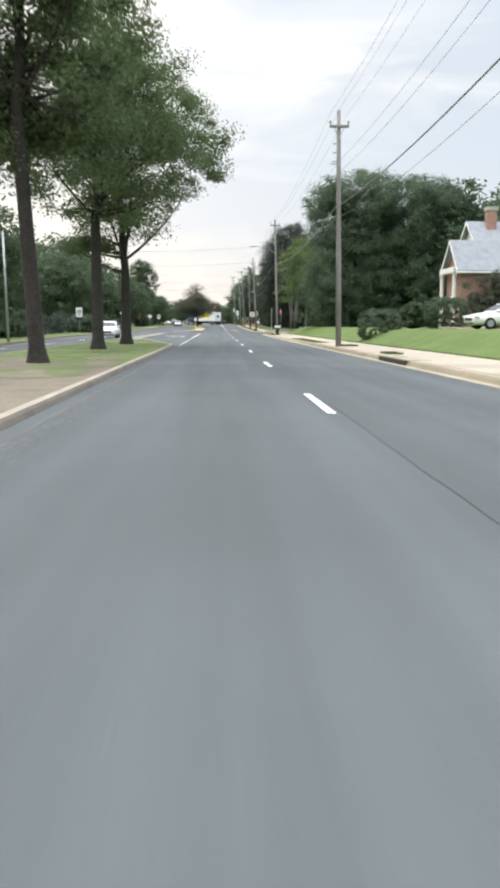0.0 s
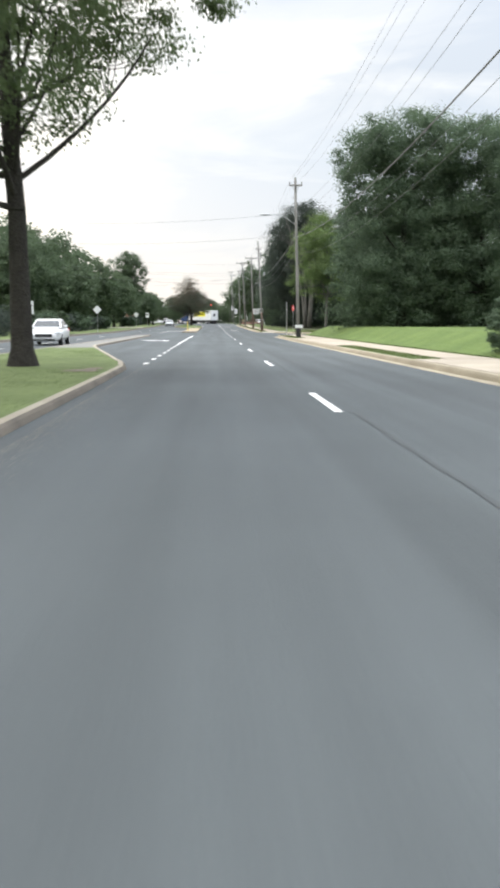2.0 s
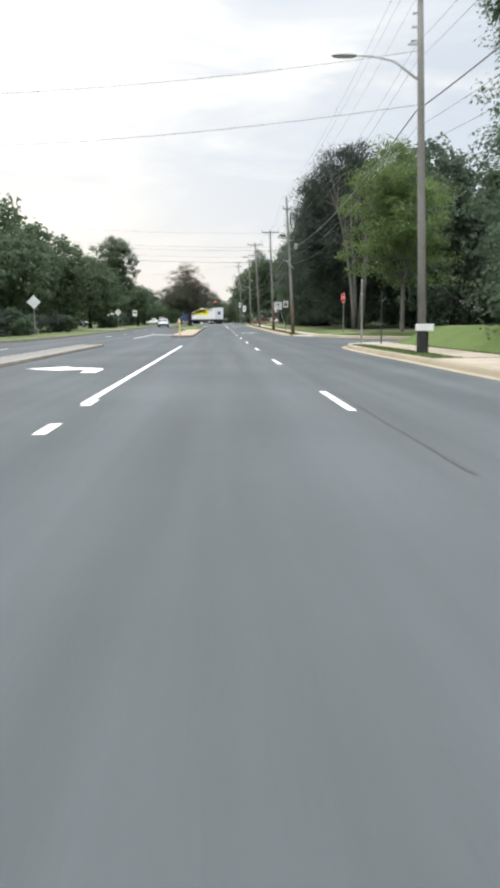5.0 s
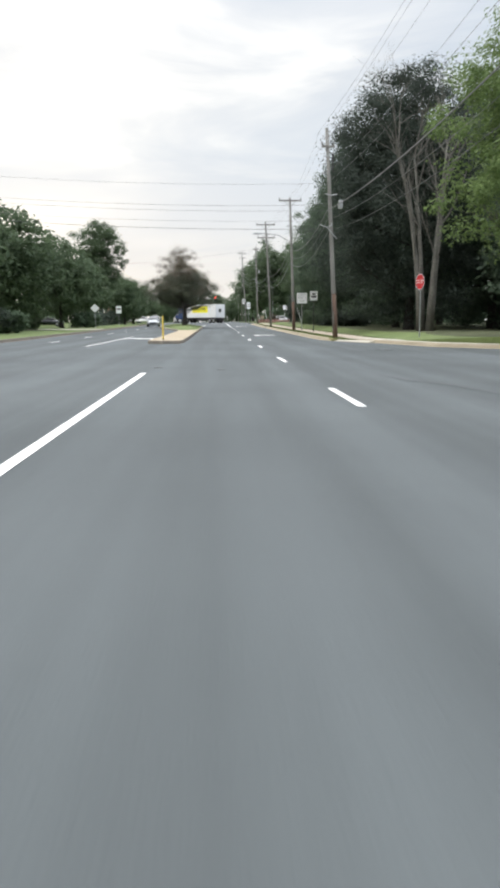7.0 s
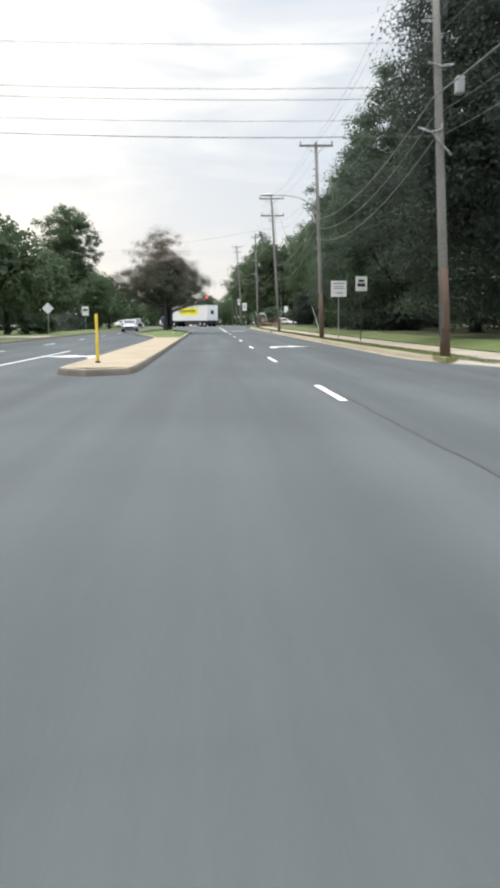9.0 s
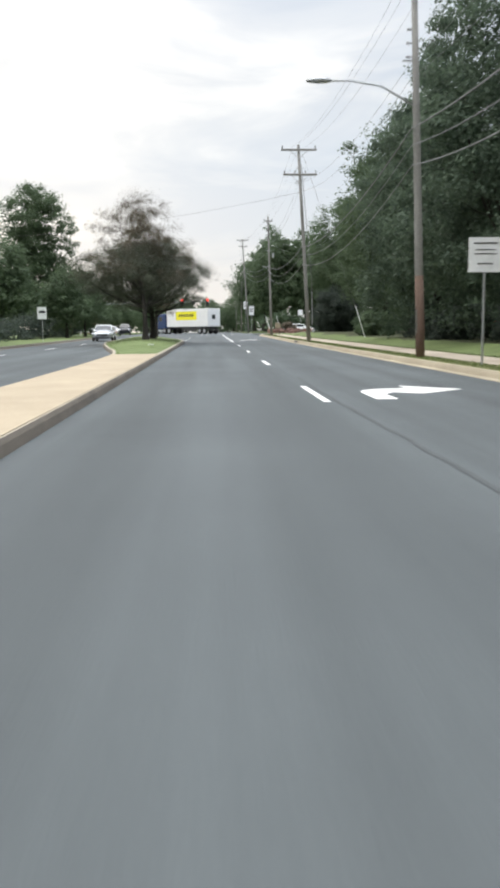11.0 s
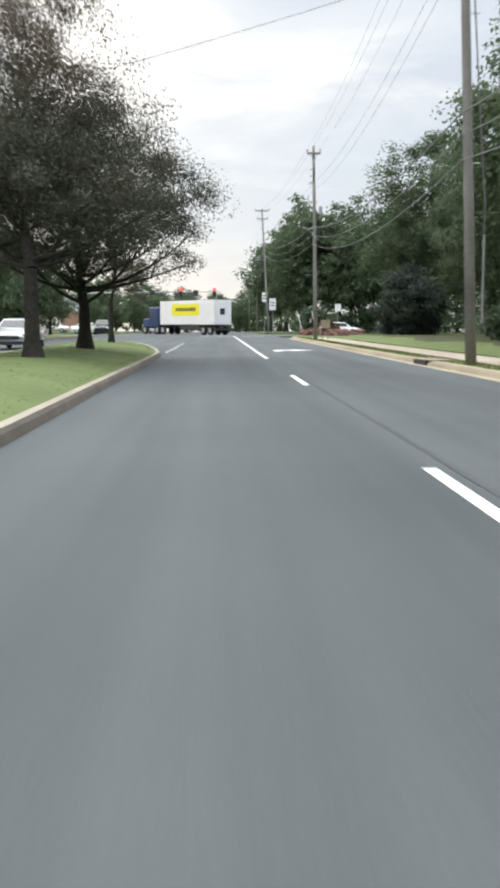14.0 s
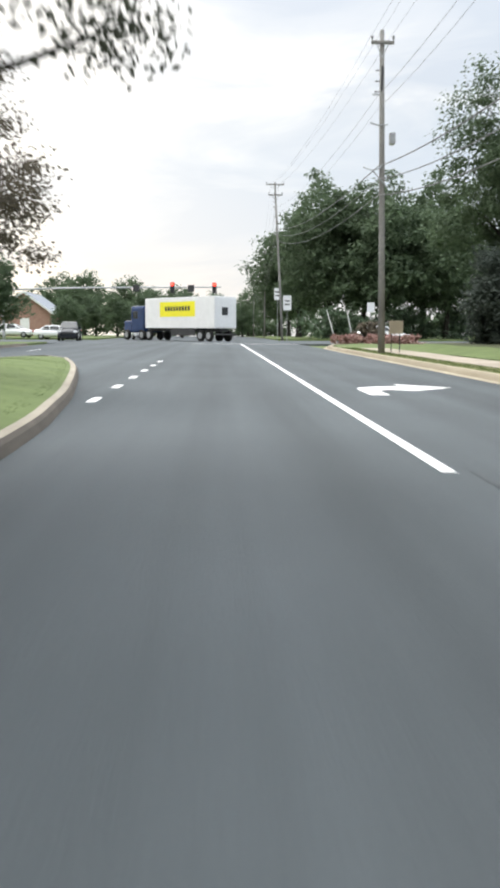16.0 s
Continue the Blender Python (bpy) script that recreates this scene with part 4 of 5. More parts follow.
# ---- poles and wires ----
def utility_pole(x, y, h, label, lean=0.0, arms=(), wood=POLE_WOOD, lamp=None, can=False, r=0.125):
    """arms: rows of (height below the top, half width, insulators). lamp: height and reach over the road."""
    p = root("utility_pole", pose(x, y, zr(y) + 0.12), label, "utility pole", "utility poles")
    top = Vector((lean, 0, h))
    part("shaft", tube([(0, 0, -0.3), top * 0.33, top * 0.66, top], [r * 1.15, r * 1.0, r * 0.86, r * 0.7], 12), wood, p, smooth=True)
    for below, half, pins in arms:
        z = h - below
        c = lean * z / h
        part("crossarm", box(c - half, c + half, -0.2, -0.09, z - 0.06, z + 0.06, 0.012), wood, p)
        for k in range(pins):
            q = c - half * 0.93 + 1.86 * half * k / max(1, pins - 1)
            part("insulator", tube([(q, -0.145, z + 0.06), (q, -0.145, z + 0.13), (q, -0.145, z + 0.15), (q, -0.145, z + 0.25)], [0.02, 0.03, 0.06, 0.045], 8), CERAMIC, p)
        part("brace", tube([(c - half * 0.5, -0.12, z - 0.06), (c, -0.12, z - 0.55)], [0.018, 0.018], 5), METAL, p)
        part("brace", tube([(c + half * 0.5, -0.12, z - 0.06), (c, -0.12, z - 0.55)], [0.018, 0.018], 5), METAL, p)
    part("bracket", box(lean * 0.8 - 0.4, lean * 0.8, -0.03, 0.03, h - 2.43, h - 2.38, 0.01), METAL, p, "small metal side bracket")
    for k in range(3):
        q = lean * 0.8 - 0.16 - 0.02 * k
        part("insulator", tube([(q + 0.12, 0, h - 1.5 - 0.4 * k), (q - 0.1, 0, h - 1.5 - 0.4 * k)], [0.02, 0.04], 8), CERAMIC, p)
    if lamp:
        z, reach_out = lamp
        c = lean * z / h
        part("lamp_arm", tube([(c, 0, z - 0.7), (c - reach_out * 0.4, 0, z - 0.1), (c - reach_out * 0.75, 0, z + 0.05), (c - reach_out, 0, z + 0.05)], [0.035, 0.032, 0.03, 0.03], 7), METAL, p, smooth=True)
        bm = bmesh.new()
        bmesh.ops.create_uvsphere(bm, u_segments=14, v_segments=8, radius=1)
        for v in bm.verts:
            v.co = Vector((c - reach_out - 0.3 + v.co.x * 0.42, v.co.y * 0.17, z + 0.04 + (v.co.z * 0.11 if v.co.z > 0 else v.co.z * 0.06)))
        part("lamp_head", bm, METAL, p, "grey cobra-head street lamp", True)
    if can:
        part("transformer", box(0.1, 0.32, -0.14, 0.14, h - 4.3, h - 3.85, 0.03), METAL, p, "small pale equipment box")
        part("bracket", tube([(-0.95, -0.12, h - 5.2), (-0.6, -0.13, h - 5.32), (-0.3, -0.13, h - 5.25), (lean * 0.5, -0.12, h - 5.1)], [0.02, 0.025, 0.025, 0.025], 6), METAL, p, "pale curved side bracket", True)
        part("brace", tube([(-0.6, -0.16, h - 5.3), (0.0, -0.13, h - 5.95)], [0.025, 0.025], 6), METAL, p)
        part("fuse_holder", tube([(-0.26, -0.05, h - 2.3), (-0.26, -0.05, h - 1.35)], [0.06, 0.06], 10), DARK_METAL, p, "dark fuse holder")
        part("bracket", tube([(-0.7, -0.1, h - 3.5), (-0.35, -0.1, h - 3.6), (0, -0.1, h - 3.55)], [0.03, 0.03, 0.03], 6), METAL, p, "pale side bracket")
    return p


GREY_POLE = "weathered grey wooden utility pole beside the pavement"
POLES = [(6.15, -6, 12.0), (6.15, 35.4, 10.95), (6.75, 83.6, 12.0), (6.6, 127.6, 11.5), (6.75, 154.3, 11.5), (6.6, 182.8, 12.7), (6.65, 217.0, 12.6), (6.5, 266.5, 15.4), (6.6, 300, 12), (6.6, 335, 12)]
utility_pole(*POLES[0], GREY_POLE, arms=[(0.6, 0.35, 2)])
utility_pole(*POLES[1], GREY_POLE, lean=-0.2, arms=[(0.75, 0.45, 2)])
utility_pole(*POLES[2], GREY_POLE, lean=-0.36, arms=[(0.6, 0.5, 2)], lamp=(9.2, 2.1))
p3 = utility_pole(*POLES[3], "weathered utility pole with brackets, brown towards the foot", lean=-0.6, arms=[(1.0, 0.35, 2)], can=True)
p4 = utility_pole(*POLES[4], "weathered utility pole with crossarm and street lamp", lean=-0.4, arms=[(0.2, 1.0, 3)], lamp=(8.45, 2.7))
part("lower_shaft", tube([(0, 0, -0.3), (-0.052, 0, 1.0), (-0.13, 0, 2.5)], [0.15, 0.143, 0.136], 12), RED_WOOD, p3, "reddish-brown treated lower shaft", True)
part("lower_shaft", tube([(0, 0, -0.3), (-0.035, 0, 1.0), (-0.09, 0, 2.6)], [0.15, 0.143, 0.136], 12), RED_WOOD, p4, "reddish-brown treated lower shaft", True)
utility_pole(*POLES[5], "tall utility pole with two crossarms and insulators", lean=-0.7, arms=[(0.35, 1.15, 3), (1.9, 1.1, 4)])
utility_pole(*POLES[6], "grey utility pole with a short crossarm and fittings", lean=-0.3, arms=[(0.5, 0.45, 2)], can=True)
utility_pole(*POLES[7], "utility pole with two crossarms beyond the cross street", lean=-0.9, arms=[(0.2, 0.9, 3), (1.2, 0.7, 3)])
utility_pole(*POLES[8], GREY_POLE, arms=[(0.4, 0.8, 2)])
utility_pole(*POLES[9], GREY_POLE, arms=[(0.4, 0.8, 2)])
POLE_LEAN = [0, -0.2, -0.36, -0.6, -0.4, -0.7, -0.3, -0.9, 0, 0]


def power_line(a, b, sag, r=0.008, label="thin dark overhead power line"):
    a, b = Vector(a), Vector(b)
    pts = []
    for k in range(17):
        t = k / 16
        q = a.lerp(b, t)
        q.z -= 4 * sag * t * (1 - t)
        pts.append(q)
    return tagged(part("power_line", tube(pts, [r] * 17, 5), WIRE), label, "cable", "overhead lines")


def pole_point(k, below, dx):
    x, y, h = POLES[k]
    z = h - below
    return (x + POLE_LEAN[k] * z / h + dx, y, zr(y) + 0.12 + z)


CABLE_DROP = {5: 2.1, 6: 0.75}
for k in range(len(POLES) - 1):
    for below, dx, sag, r in [(0.15, -0.4, 0.7, 0.005), (0.15, 0.4, 0.7, 0.005), (0.0, 0.0, 0.6, 0.005), (2.4, -0.12, 0.8, 0.006), (2.9, -0.12, 0.85, 0.006), (4.4, -0.16, 0.8, 0.022), (4.9, -0.16, 0.95, 0.016 if k > 2 else 0.007), (5.5, -0.16, 1.0, 0.018 if k > 2 else 0.007)]:
        low = CABLE_DROP if below > 4 else {}
        if k == 0 and below > 5:
            continue
        power_line(pole_point(k, below + low.get(k, 0), dx), pole_point(k + 1, below + low.get(k + 1, 0), dx), sag, r, "thick grey telephone cable" if r > 0.012 else "thin dark overhead power line")
# lines that cross the road
for below, rise_, thick in [(2.95, 1.1, 0.006), (4.1, 1.1, 0.008), (4.4, 1.15, 0.008), (4.95, 1.1, 0.006), (5.4, 1.2, 0.012)]:
    a_ = pole_point(3, below, -0.1)
    power_line(a_, (-22, 129, a_[2] + rise_ + 0.3), 0.45, thick)
power_line(pole_point(2, 2.6, -0.1), (-22, 90, 10.0), 0.7)
power_line(pole_point(2, 4.2, -0.1), (-22, 92, 8.6), 0.7)
power_line(pole_point(5, 3.0, -0.1), (-22, 200, 9.5), 0.6)


# ---- signs ----
def post(parent, x, z0, z1, r=0.03, mat=METAL):
    return part("post", tube([(x, 0.02, z0), (x, 0.02, z1)], [r, r], 8), mat, parent)


def plate(parent, outline, z, mat, name="panel", y=-0.02, thick=0.006, label=""):
    bm = bmesh.new()
    f = bm.faces.new([bm.verts.new((px, y, z + pz)) for px, pz in outline])
    r = bmesh.ops.extrude_face_region(bm, geom=[f])
    bmesh.ops.translate(bm, verts=[v for v in r["geom"] if isinstance(v, bmesh.types.BMVert)], vec=(0, thick, 0))
    bmesh.ops.recalc_face_normals(bm, faces=bm.faces)
    return part(name, bm, mat, parent, label)


def rect(w, h):
    return [(-w / 2, -h / 2), (w / 2, -h / 2), (w / 2, h / 2), (-w / 2, h / 2)]


def lettering(parent, text, size, x, y, z, mat):
    c = bpy.data.curves.new("lettering", "FONT")
    c.body, c.size, c.align_x, c.align_y, c.extrude = text, size, "CENTER", "CENTER", 0.001
    c.materials.append(mat)
    tmp = new("lettering", c)
    dg = bpy.context.evaluated_depsgraph_get()
    me = bpy.data.meshes.new_from_object(tmp.evaluated_get(dg))
    bpy.data.objects.remove(tmp)
    ob = new("lettering", me)
    ob.parent = parent
    ob.matrix_local = pose(x, y, z, 90, 0, 0)
    return ob


def ngon(r, n=8, turn=22.5):
    return [(r * math.cos(radians(turn + 360 * k / n)), r * math.sin(radians(turn + 360 * k / n))) for k in range(n)]


stop = root("stop_sign", pose(10.1, 122.3, zr(122.3) + 0.0, 0, 0, -72), "red octagonal stop sign on a metal post", "road sign", "road signs")
post(stop, 0, -0.2, 3.45)
plate(stop, ngon(0.41), 3.05, SIGN_WHITE, "border")
plate(stop, ngon(0.385), 3.05, SIGN_RED, y=-0.025)
lettering(stop, "STOP", 0.27, 0, -0.028, 3.05, SIGN_WHITE)

near_post = root("sign_post", pose(7.65, 99.0 - 4.2, zr(95) + 0.13), "thin dark street sign post at the corner", "road sign", "road signs")
post(near_post, 0, -0.2, 2.5, 0.03, DARK_METAL)


def info_sign(x, y, w, h, zc, label, bars, turn=0, post_mat=METAL):
    s = root("road_sign", pose(x, y, zr(y) + 0.13, 0, 0, turn), label, "road sign", "road signs")
    post(s, 0, -0.2, zc + h / 2 - 0.02, 0.028, post_mat)
    plate(s, rect(w, h), zc, SIGN_WHITE)
    for bx0, bz, bw, bh in bars:
        part("printed_bar", box(bx0 - bw / 2, bx0 + bw / 2, -0.027, -0.0202, zc + bz - bh / 2, zc + bz + bh / 2), SIGN_INK, s)
    return s


info_sign(6.85, 148.6, 0.85, 0.85, 2.75, "square white sign with faint printed lines", [(0, 0.28, 0.6, 0.035), (0, 0.12, 0.5, 0.025), (0, 0.02, 0.55, 0.025), (0, -0.22, 0.4, 0.03)])
info_sign(7.4, 145.0, 0.58, 0.72, 2.85, "white sign with bold dark print", [(0, 0.14, 0.3, 0.12), (0, -0.06, 0.38, 0.16)], post_mat=DARK_METAL)
info_sign(15.0, 264, 0.75, 0.9, 3.2, "small pale sign on a post", [])
corner_post = root("sign_post", pose(6.95, 96.1, zr(96.1) + 0.17), "grey steel post with a pale band on the street corner", "post")
part("post", tube([(0, 0, -0.2), (0, 0, 2.95), (0, 0, 3.0)], [0.05, 0.05, 0.04], 10), METAL, corner_post, smooth=True)
part("band", tube([(0, 0, 2.3), (0, 0, 2.36)], [0.056, 0.056], 10), WHITE, corner_post, "pale clamp band")
for x_, w_, h_, z_ in ((6.1, 0.7, 1.2, 4.6), (7.1, 0.85, 1.5, 3.7)):
    info_sign(x_, 268.2, w_, h_, z_, "pale tall sign on a post beyond the crossing", [(0, 0.2, 0.5, 0.12), (0, -0.15, 0.5, 0.12)])
info_sign(-15.7, 92, 0.75, 1.1, 2.4, "tall white sign on a post", [(0, 0.2, 0.5, 0.08), (0, 0.0, 0.5, 0.08), (0, -0.25, 0.4, 0.08)])
info_sign(-13.9, 197, 0.75, 1.0, 2.3, "weathered white sign beside the carriageway", [(0, 0.1, 0.5, 0.2)])


def diamond_sign(x, y, zc, size):
    s = root("diamond_sign", pose(x, y, zr(y) + 0.13), "pale diamond-shaped sign on a thin post", "road sign", "road signs")
    post(s, 0, -0.2, zc)
    plate(s, [(0, -size), (size, 0), (0, size), (-size, 0)], zc, SIGN_WHITE)
    return s


diamond_sign(-13.7, 119.3, 2.65, 0.52)
diamond_sign(-14.6, 179.2, 2.35, 0.52)

marker = root("marker_post", pose(-3.12, 126.0, zr(126) + 0.15), "yellow flexible marker post on the island tip", "marker post")
part("post", tube([(0, 0, 0), (0, 0, 0.1), (0, 0, 1.25), (0, 0, 1.27)], [0.045, 0.042, 0.038, 0.028], 12), YELLOW_PAINT, marker, smooth=True)
part("foot", tube([(0, 0, -0.03), (0, 0, 0.05)], [0.075, 0.065], 12), RUBBER, marker)

riser = root("cable_riser", pose(POLES[5][0], POLES[5][1], zr(182.8) + 0.12), "pale cable that runs down beside a pole", "cable", "pole cables")
part("cable", tube([(0.2, -0.05, 1.1), (0.17, -0.05, 4.0), (-0.2, -0.05, 8.0), (-0.5, -0.05, 11.5)], [0.018] * 4, 6), WIRE, riser)
part("guard", tube([(0.21, -0.05, 1.1), (0.18, -0.05, 3.3)], [0.03, 0.03], 8), METAL, riser, "grey cable guard")
for dz in (1.5, 5.0, 8.5, 11.2):
    part("clamp", tube([(-0.7 * dz / 12.7, -0.05, dz), (0.2 - 0.04 * dz, -0.05, dz + 0.02)], [0.015, 0.015], 5), METAL, riser)
guy = root("guy_wire", pose(9.9, 183.8, zr(183.8) + 0.13), "pale plastic guard on a slanting guy wire", "guy wire")
part("guard", tube([(0.75, 0, -0.05), (0, 0, 2.35)], [0.03, 0.03], 8), SIGN_WHITE, guy)
part("strand", tube([(0, 0, 2.35), (POLES[5][0] - 9.9 - 0.4, -1.0, 12.0)], [0.008, 0.008], 5), WIRE, guy)


# ---- pavement slabs, drains, soil ----
def slab_mesh(w, d, h=0.16):
    bm = box(-w / 2, w / 2, -d / 2, d / 2, -h, 0, 0.012)
    me = bpy.data.meshes.new("slab")
    bm.to_mesh(me)
    bm.free()
    me.materials.append(SLAB)
    return me


SLAB = material("pavement_concrete", (0.31, 0.265, 0.21), (0.46, 0.4, 0.325), 0.7, 35, 0.85, 0.3, coords="World")
nodes = SLAB.node_tree.nodes
info = nodes.new("ShaderNodeObjectInfo")
shade = nodes.new("ShaderNodeMapRange")
shade.inputs["To Min"].default_value, shade.inputs["To Max"].default_value = 0.86, 1.08
tone = nodes.new("ShaderNodeMix")
tone.data_type, tone.blend_type = "RGBA", "MULTIPLY"
tone.inputs["Factor"].default_value = 1.0
SLAB.node_tree.links.new(info.outputs["Random"], shade.inputs["Value"])
base_in = nodes["Principled BSDF"].inputs["Base Color"]
SLAB.node_tree.links.new(base_in.links[0].from_socket, tone.inputs[6])
SLAB.node_tree.links.new(shade.outputs[0], tone.inputs[7])
SLAB.node_tree.links.new(tone.outputs[2], base_in)


def pavement(name, x0, x1, y0, y1, label, step=1.52, dz=0.165):
    """A row of concrete slabs with open joints over a dark bed."""
    bed = tagged(strip(name, x0 + 0.02, x1 - 0.02, y0, y1, dz - 0.03, SOIL, step=1.5), label, "pavement", kind="structure")
    me = slab_mesh(x1 - x0, step - 0.02)
    n = int((y1 - y0) / step)
    for k in range(n):
        y = y0 + step * (k + 0.5)
        slope = math.degrees(math.atan((zr(y + 0.5) - zr(y - 0.5))))
        o = new("slab", me)
        o.parent = bed
        o.matrix_world = pose((x0 + x1) / 2, y, zr(y) + dz + 0.006 * noise.noise((0, y * 3.1, 0)), slope, 0.4 * noise.noise((5, y * 2.3, 0)), 0)
    return bed


PAVE = "pale concrete pavement of square slabs"
pavement("pavement_south", 5.98, 8.5, -20, 43.9, PAVE)
pavement("pavement_middle", 6.95, 8.5, 43.9, 59.4, PAVE)
pavement("pavement_drive", 5.98, 8.5, 59.4, 79.6, PAVE)
pavement("pavement_corner", 6.95, 8.5, 79.6, 94.8, PAVE)
tagged(polygon_slab("corner_apron_south", [(6.3, 94.85), (8.5, 94.85), (8.5, 97.75), (7.65, 97.55), (6.75, 96.55), (6.42, 95.6)], 0.17, CONCRETE), "pale concrete apron at the rounded corner", "pavement", kind="structure")
pavement("pavement_north", 7.15, 8.65, 126.5, 226, PAVE)
tagged(strip("corner_apron", line([(113.0, 13.2), (114, 11.6), (115.2, 10.12), (118.2, 9.12), (121.6, 8.42), (124.6, 7.42), (126.4, 6.82)]), line([(113.0, 16.0), (122, 11.2), (126.4, 8.7)]), 113.1, 126.4, 0.158, CONCRETE, step=0.6, across=3), "pale concrete apron with a kerb ramp at the corner", "pavement", kind="structure")
K0, K1 = (6.75, 126.4), (7.95, 122.7)
ramp_corners = [(K0[0] - 0.4, K0[1] - 0.13, 0.012), (K1[0] - 0.4, K1[1] - 0.13, 0.012), (K1[0] + 0.25, K1[1] + 0.08, 0.176), (K0[0] + 0.25, K0[1] + 0.08, 0.176)]
ramp_verts = [(x, y, zr(y) + z) for x, y, z in ramp_corners] + [(x, y, zr(y) - 0.05) for x, y, z in ramp_corners]
tagged(mesh("kerb_ramp", ramp_verts, [(0, 1, 2, 3), (4, 0, 3, 7), (1, 5, 6, 2), (0, 4, 5, 1), (3, 2, 6, 7)], CONCRETE), "pale concrete kerb ramp at the corner", "pavement", kind="structure")
tagged(strip("strip_south", 5.98, 6.93, 43.9, 59.4, 0.14, GRASS, step=1.5, across=4, rough_z=0.015), "strip of thin dry grass beside the kerb", "verge", kind="structure")
tagged(strip("strip_corner", 5.98, 6.93, 79.6, 93.2, 0.14, GRASS, step=1.5, across=4, rough_z=0.015), "strip of grass beside the kerb", "verge", kind="structure")
tagged(strip("strip_north", 6.28, 7.13, 126.5, 226, 0.14, DRY_GRASS, step=1.5, across=4, rough_z=0.015), "strip of thin dry grass beside the kerb", "verge", kind="structure")
tagged(strip("strip_corner_north", line([(226, 6.4), (233, 6.95), (240, 9.3)]), 10.45, 226.1, 240, 0.14, GRASS, step=1, across=4, rough_z=0.015), "grass at the corner of the cross street", "verge", kind="structure")


def storm_drain(x, y0, y1):
    d = root("storm_drain", pose(x, (y0 + y1) / 2, zr((y0 + y1) / 2)), "dark storm drain opening in the kerb with a concrete lid", "storm drain", "storm drains")
    half = (y1 - y0) / 2
    part("opening", box(-0.1, 0.05, -half, half, 0.005, 0.135), SIGN_INK, d, "black open slot")
    part("lid", box(-0.06, 0.62, -half - 0.25, half + 0.25, 0.13, 0.178, 0.015), TAN_CURB, d)
    part("cover", tube([(0.3, 0.2, 0.178), (0.3, 0.2, 0.184)], [0.22, 0.22], 20), SHADED_CURB, d, "round worn cover")


storm_drain(5.8, 19.4, 23.2)
storm_drain(6.1, 185.1, 186.6)


def blot(name, cx, cy, rx, ry, seed, mat, label, dz=0.0, n=48, ragged=0.45):
    """A thin patch with a ragged outline that lies on the ground."""
    bm = bmesh.new()
    vs = []
    centre = bm.verts.new((cx, cy, zr(cy) + dz + 0.4 * dz * min(1, ragged) * 0.3))
    for k in range(n):
        a = 2 * math.pi * k / n
        r = 1 + ragged * noise.noise((math.cos(a) * 1.6 + seed, math.sin(a) * 1.6, seed * 0.7)) + 0.25 * noise.noise((math.cos(a) * 6 + seed, math.sin(a) * 6, 2.0))
        x, y = cx + rx * r * math.cos(a), cy + ry * r * math.sin(a)
        vs.append(bm.verts.new((x, y, zr(y) + dz)))
    for k in range(n):
        bm.faces.new((centre, vs[k], vs[(k + 1) % n]))
    return tagged(part(name, bm, mat), label, "ground patch", kind="structure")


# bare soil and grass run into each other under the first oak
for k, (x, y, rx, ry) in enumerate([(-3.5, 15.6, 0.75, 1.1), (-5.4, 14.6, 1.1, 0.8), (-3.0, 13.3, 0.4, 0.7), (-4.4, 12.3, 0.8, 0.45), (-6.3, 16.0, 0.9, 1.0)]):
    blot("grass_patch", x, y, rx, ry, 3.3 * k + 1, GRASS, "thin patch of grass on the bare median soil", 0.108, ragged=0.9)
for k, (x, y, rx, ry) in enumerate([(-4.5, 17.9, 0.9, 1.0), (-2.9, 18.2, 0.4, 1.2), (-3.4, 22.5, 0.5, 1.5), (-5.9, 20.4, 0.7, 1.2), (-2.85, 39.3, 0.4, 0.8)]):
    blot("soil_patch", x, y, rx, ry, 2.7 * k + 4, WORN, "bare soil worn into the median grass", 0.108, ragged=0.9)

# loose grit that has gathered in the gutters
def grit(name, spots, count, seed, label):
    rng = np.random.default_rng(seed)
    v = []
    for x0, y0, y1, side, n in spots:
        x = x0 + side * rng.exponential(0.13, n)
        y = rng.uniform(y0, y1, n)
        r = rng.uniform(0.004, 0.013, n)
        turn = rng.uniform(0, 6.28, n)
        c = np.stack([x, y, hermite(y) + 0.008], 1)
        for k in range(4):
            a = turn + 1.57 * k
            v.append(c + np.stack([r * np.cos(a), 1.6 * r * np.sin(a), 0 * a], 1))
    count = sum(n for *_, n in spots)
    out_v = np.concatenate([np.stack(v[4 * k:4 * k + 4], 1).reshape(-1, 3) for k in range(len(spots))])
    return tagged(card_mesh(name, out_v, DUST), label, "grit", kind="stuff")


DUST = material("road_dust", (0.17, 0.155, 0.135), (0.28, 0.255, 0.22), 1.2, 25, 0.95, 0.2, coords="World")
grit("gutter_grit", [(-1.83, -5, 20, 1, 5000), (-1.83, 20, 45, 1, 3000), (5.45, 10, 93, -1, 3000), (5.75, 128, 225, -1, 3000)], 0, 17, "pale loose grit along the gutter")


def tar_crack(points, width=0.07):
    """A wandering band of crack filler on the road."""
    pts = curve_points(points, 0.35)
    verts, faces = [], []
    for k, (x, y) in enumerate(pts):
        w = width * (0.6 + 0.8 * abs(noise.noise((k * 0.7, 3.3, 0))))
        wob = 0.03 * noise.noise((k * 0.45, 9.1, 0))
        verts += [(x + wob - w, y, zr(y) + 0.005), (x + wob + w, y, zr(y) + 0.005)]
    for k in range(len(pts) - 1):
        faces.append((2 * k, 2 * k + 1, 2 * k + 3, 2 * k + 2))
    return tagged(mesh("crack_seal", verts, faces, TAR), "dark sealed crack in the asphalt", "road crack", kind="structure")


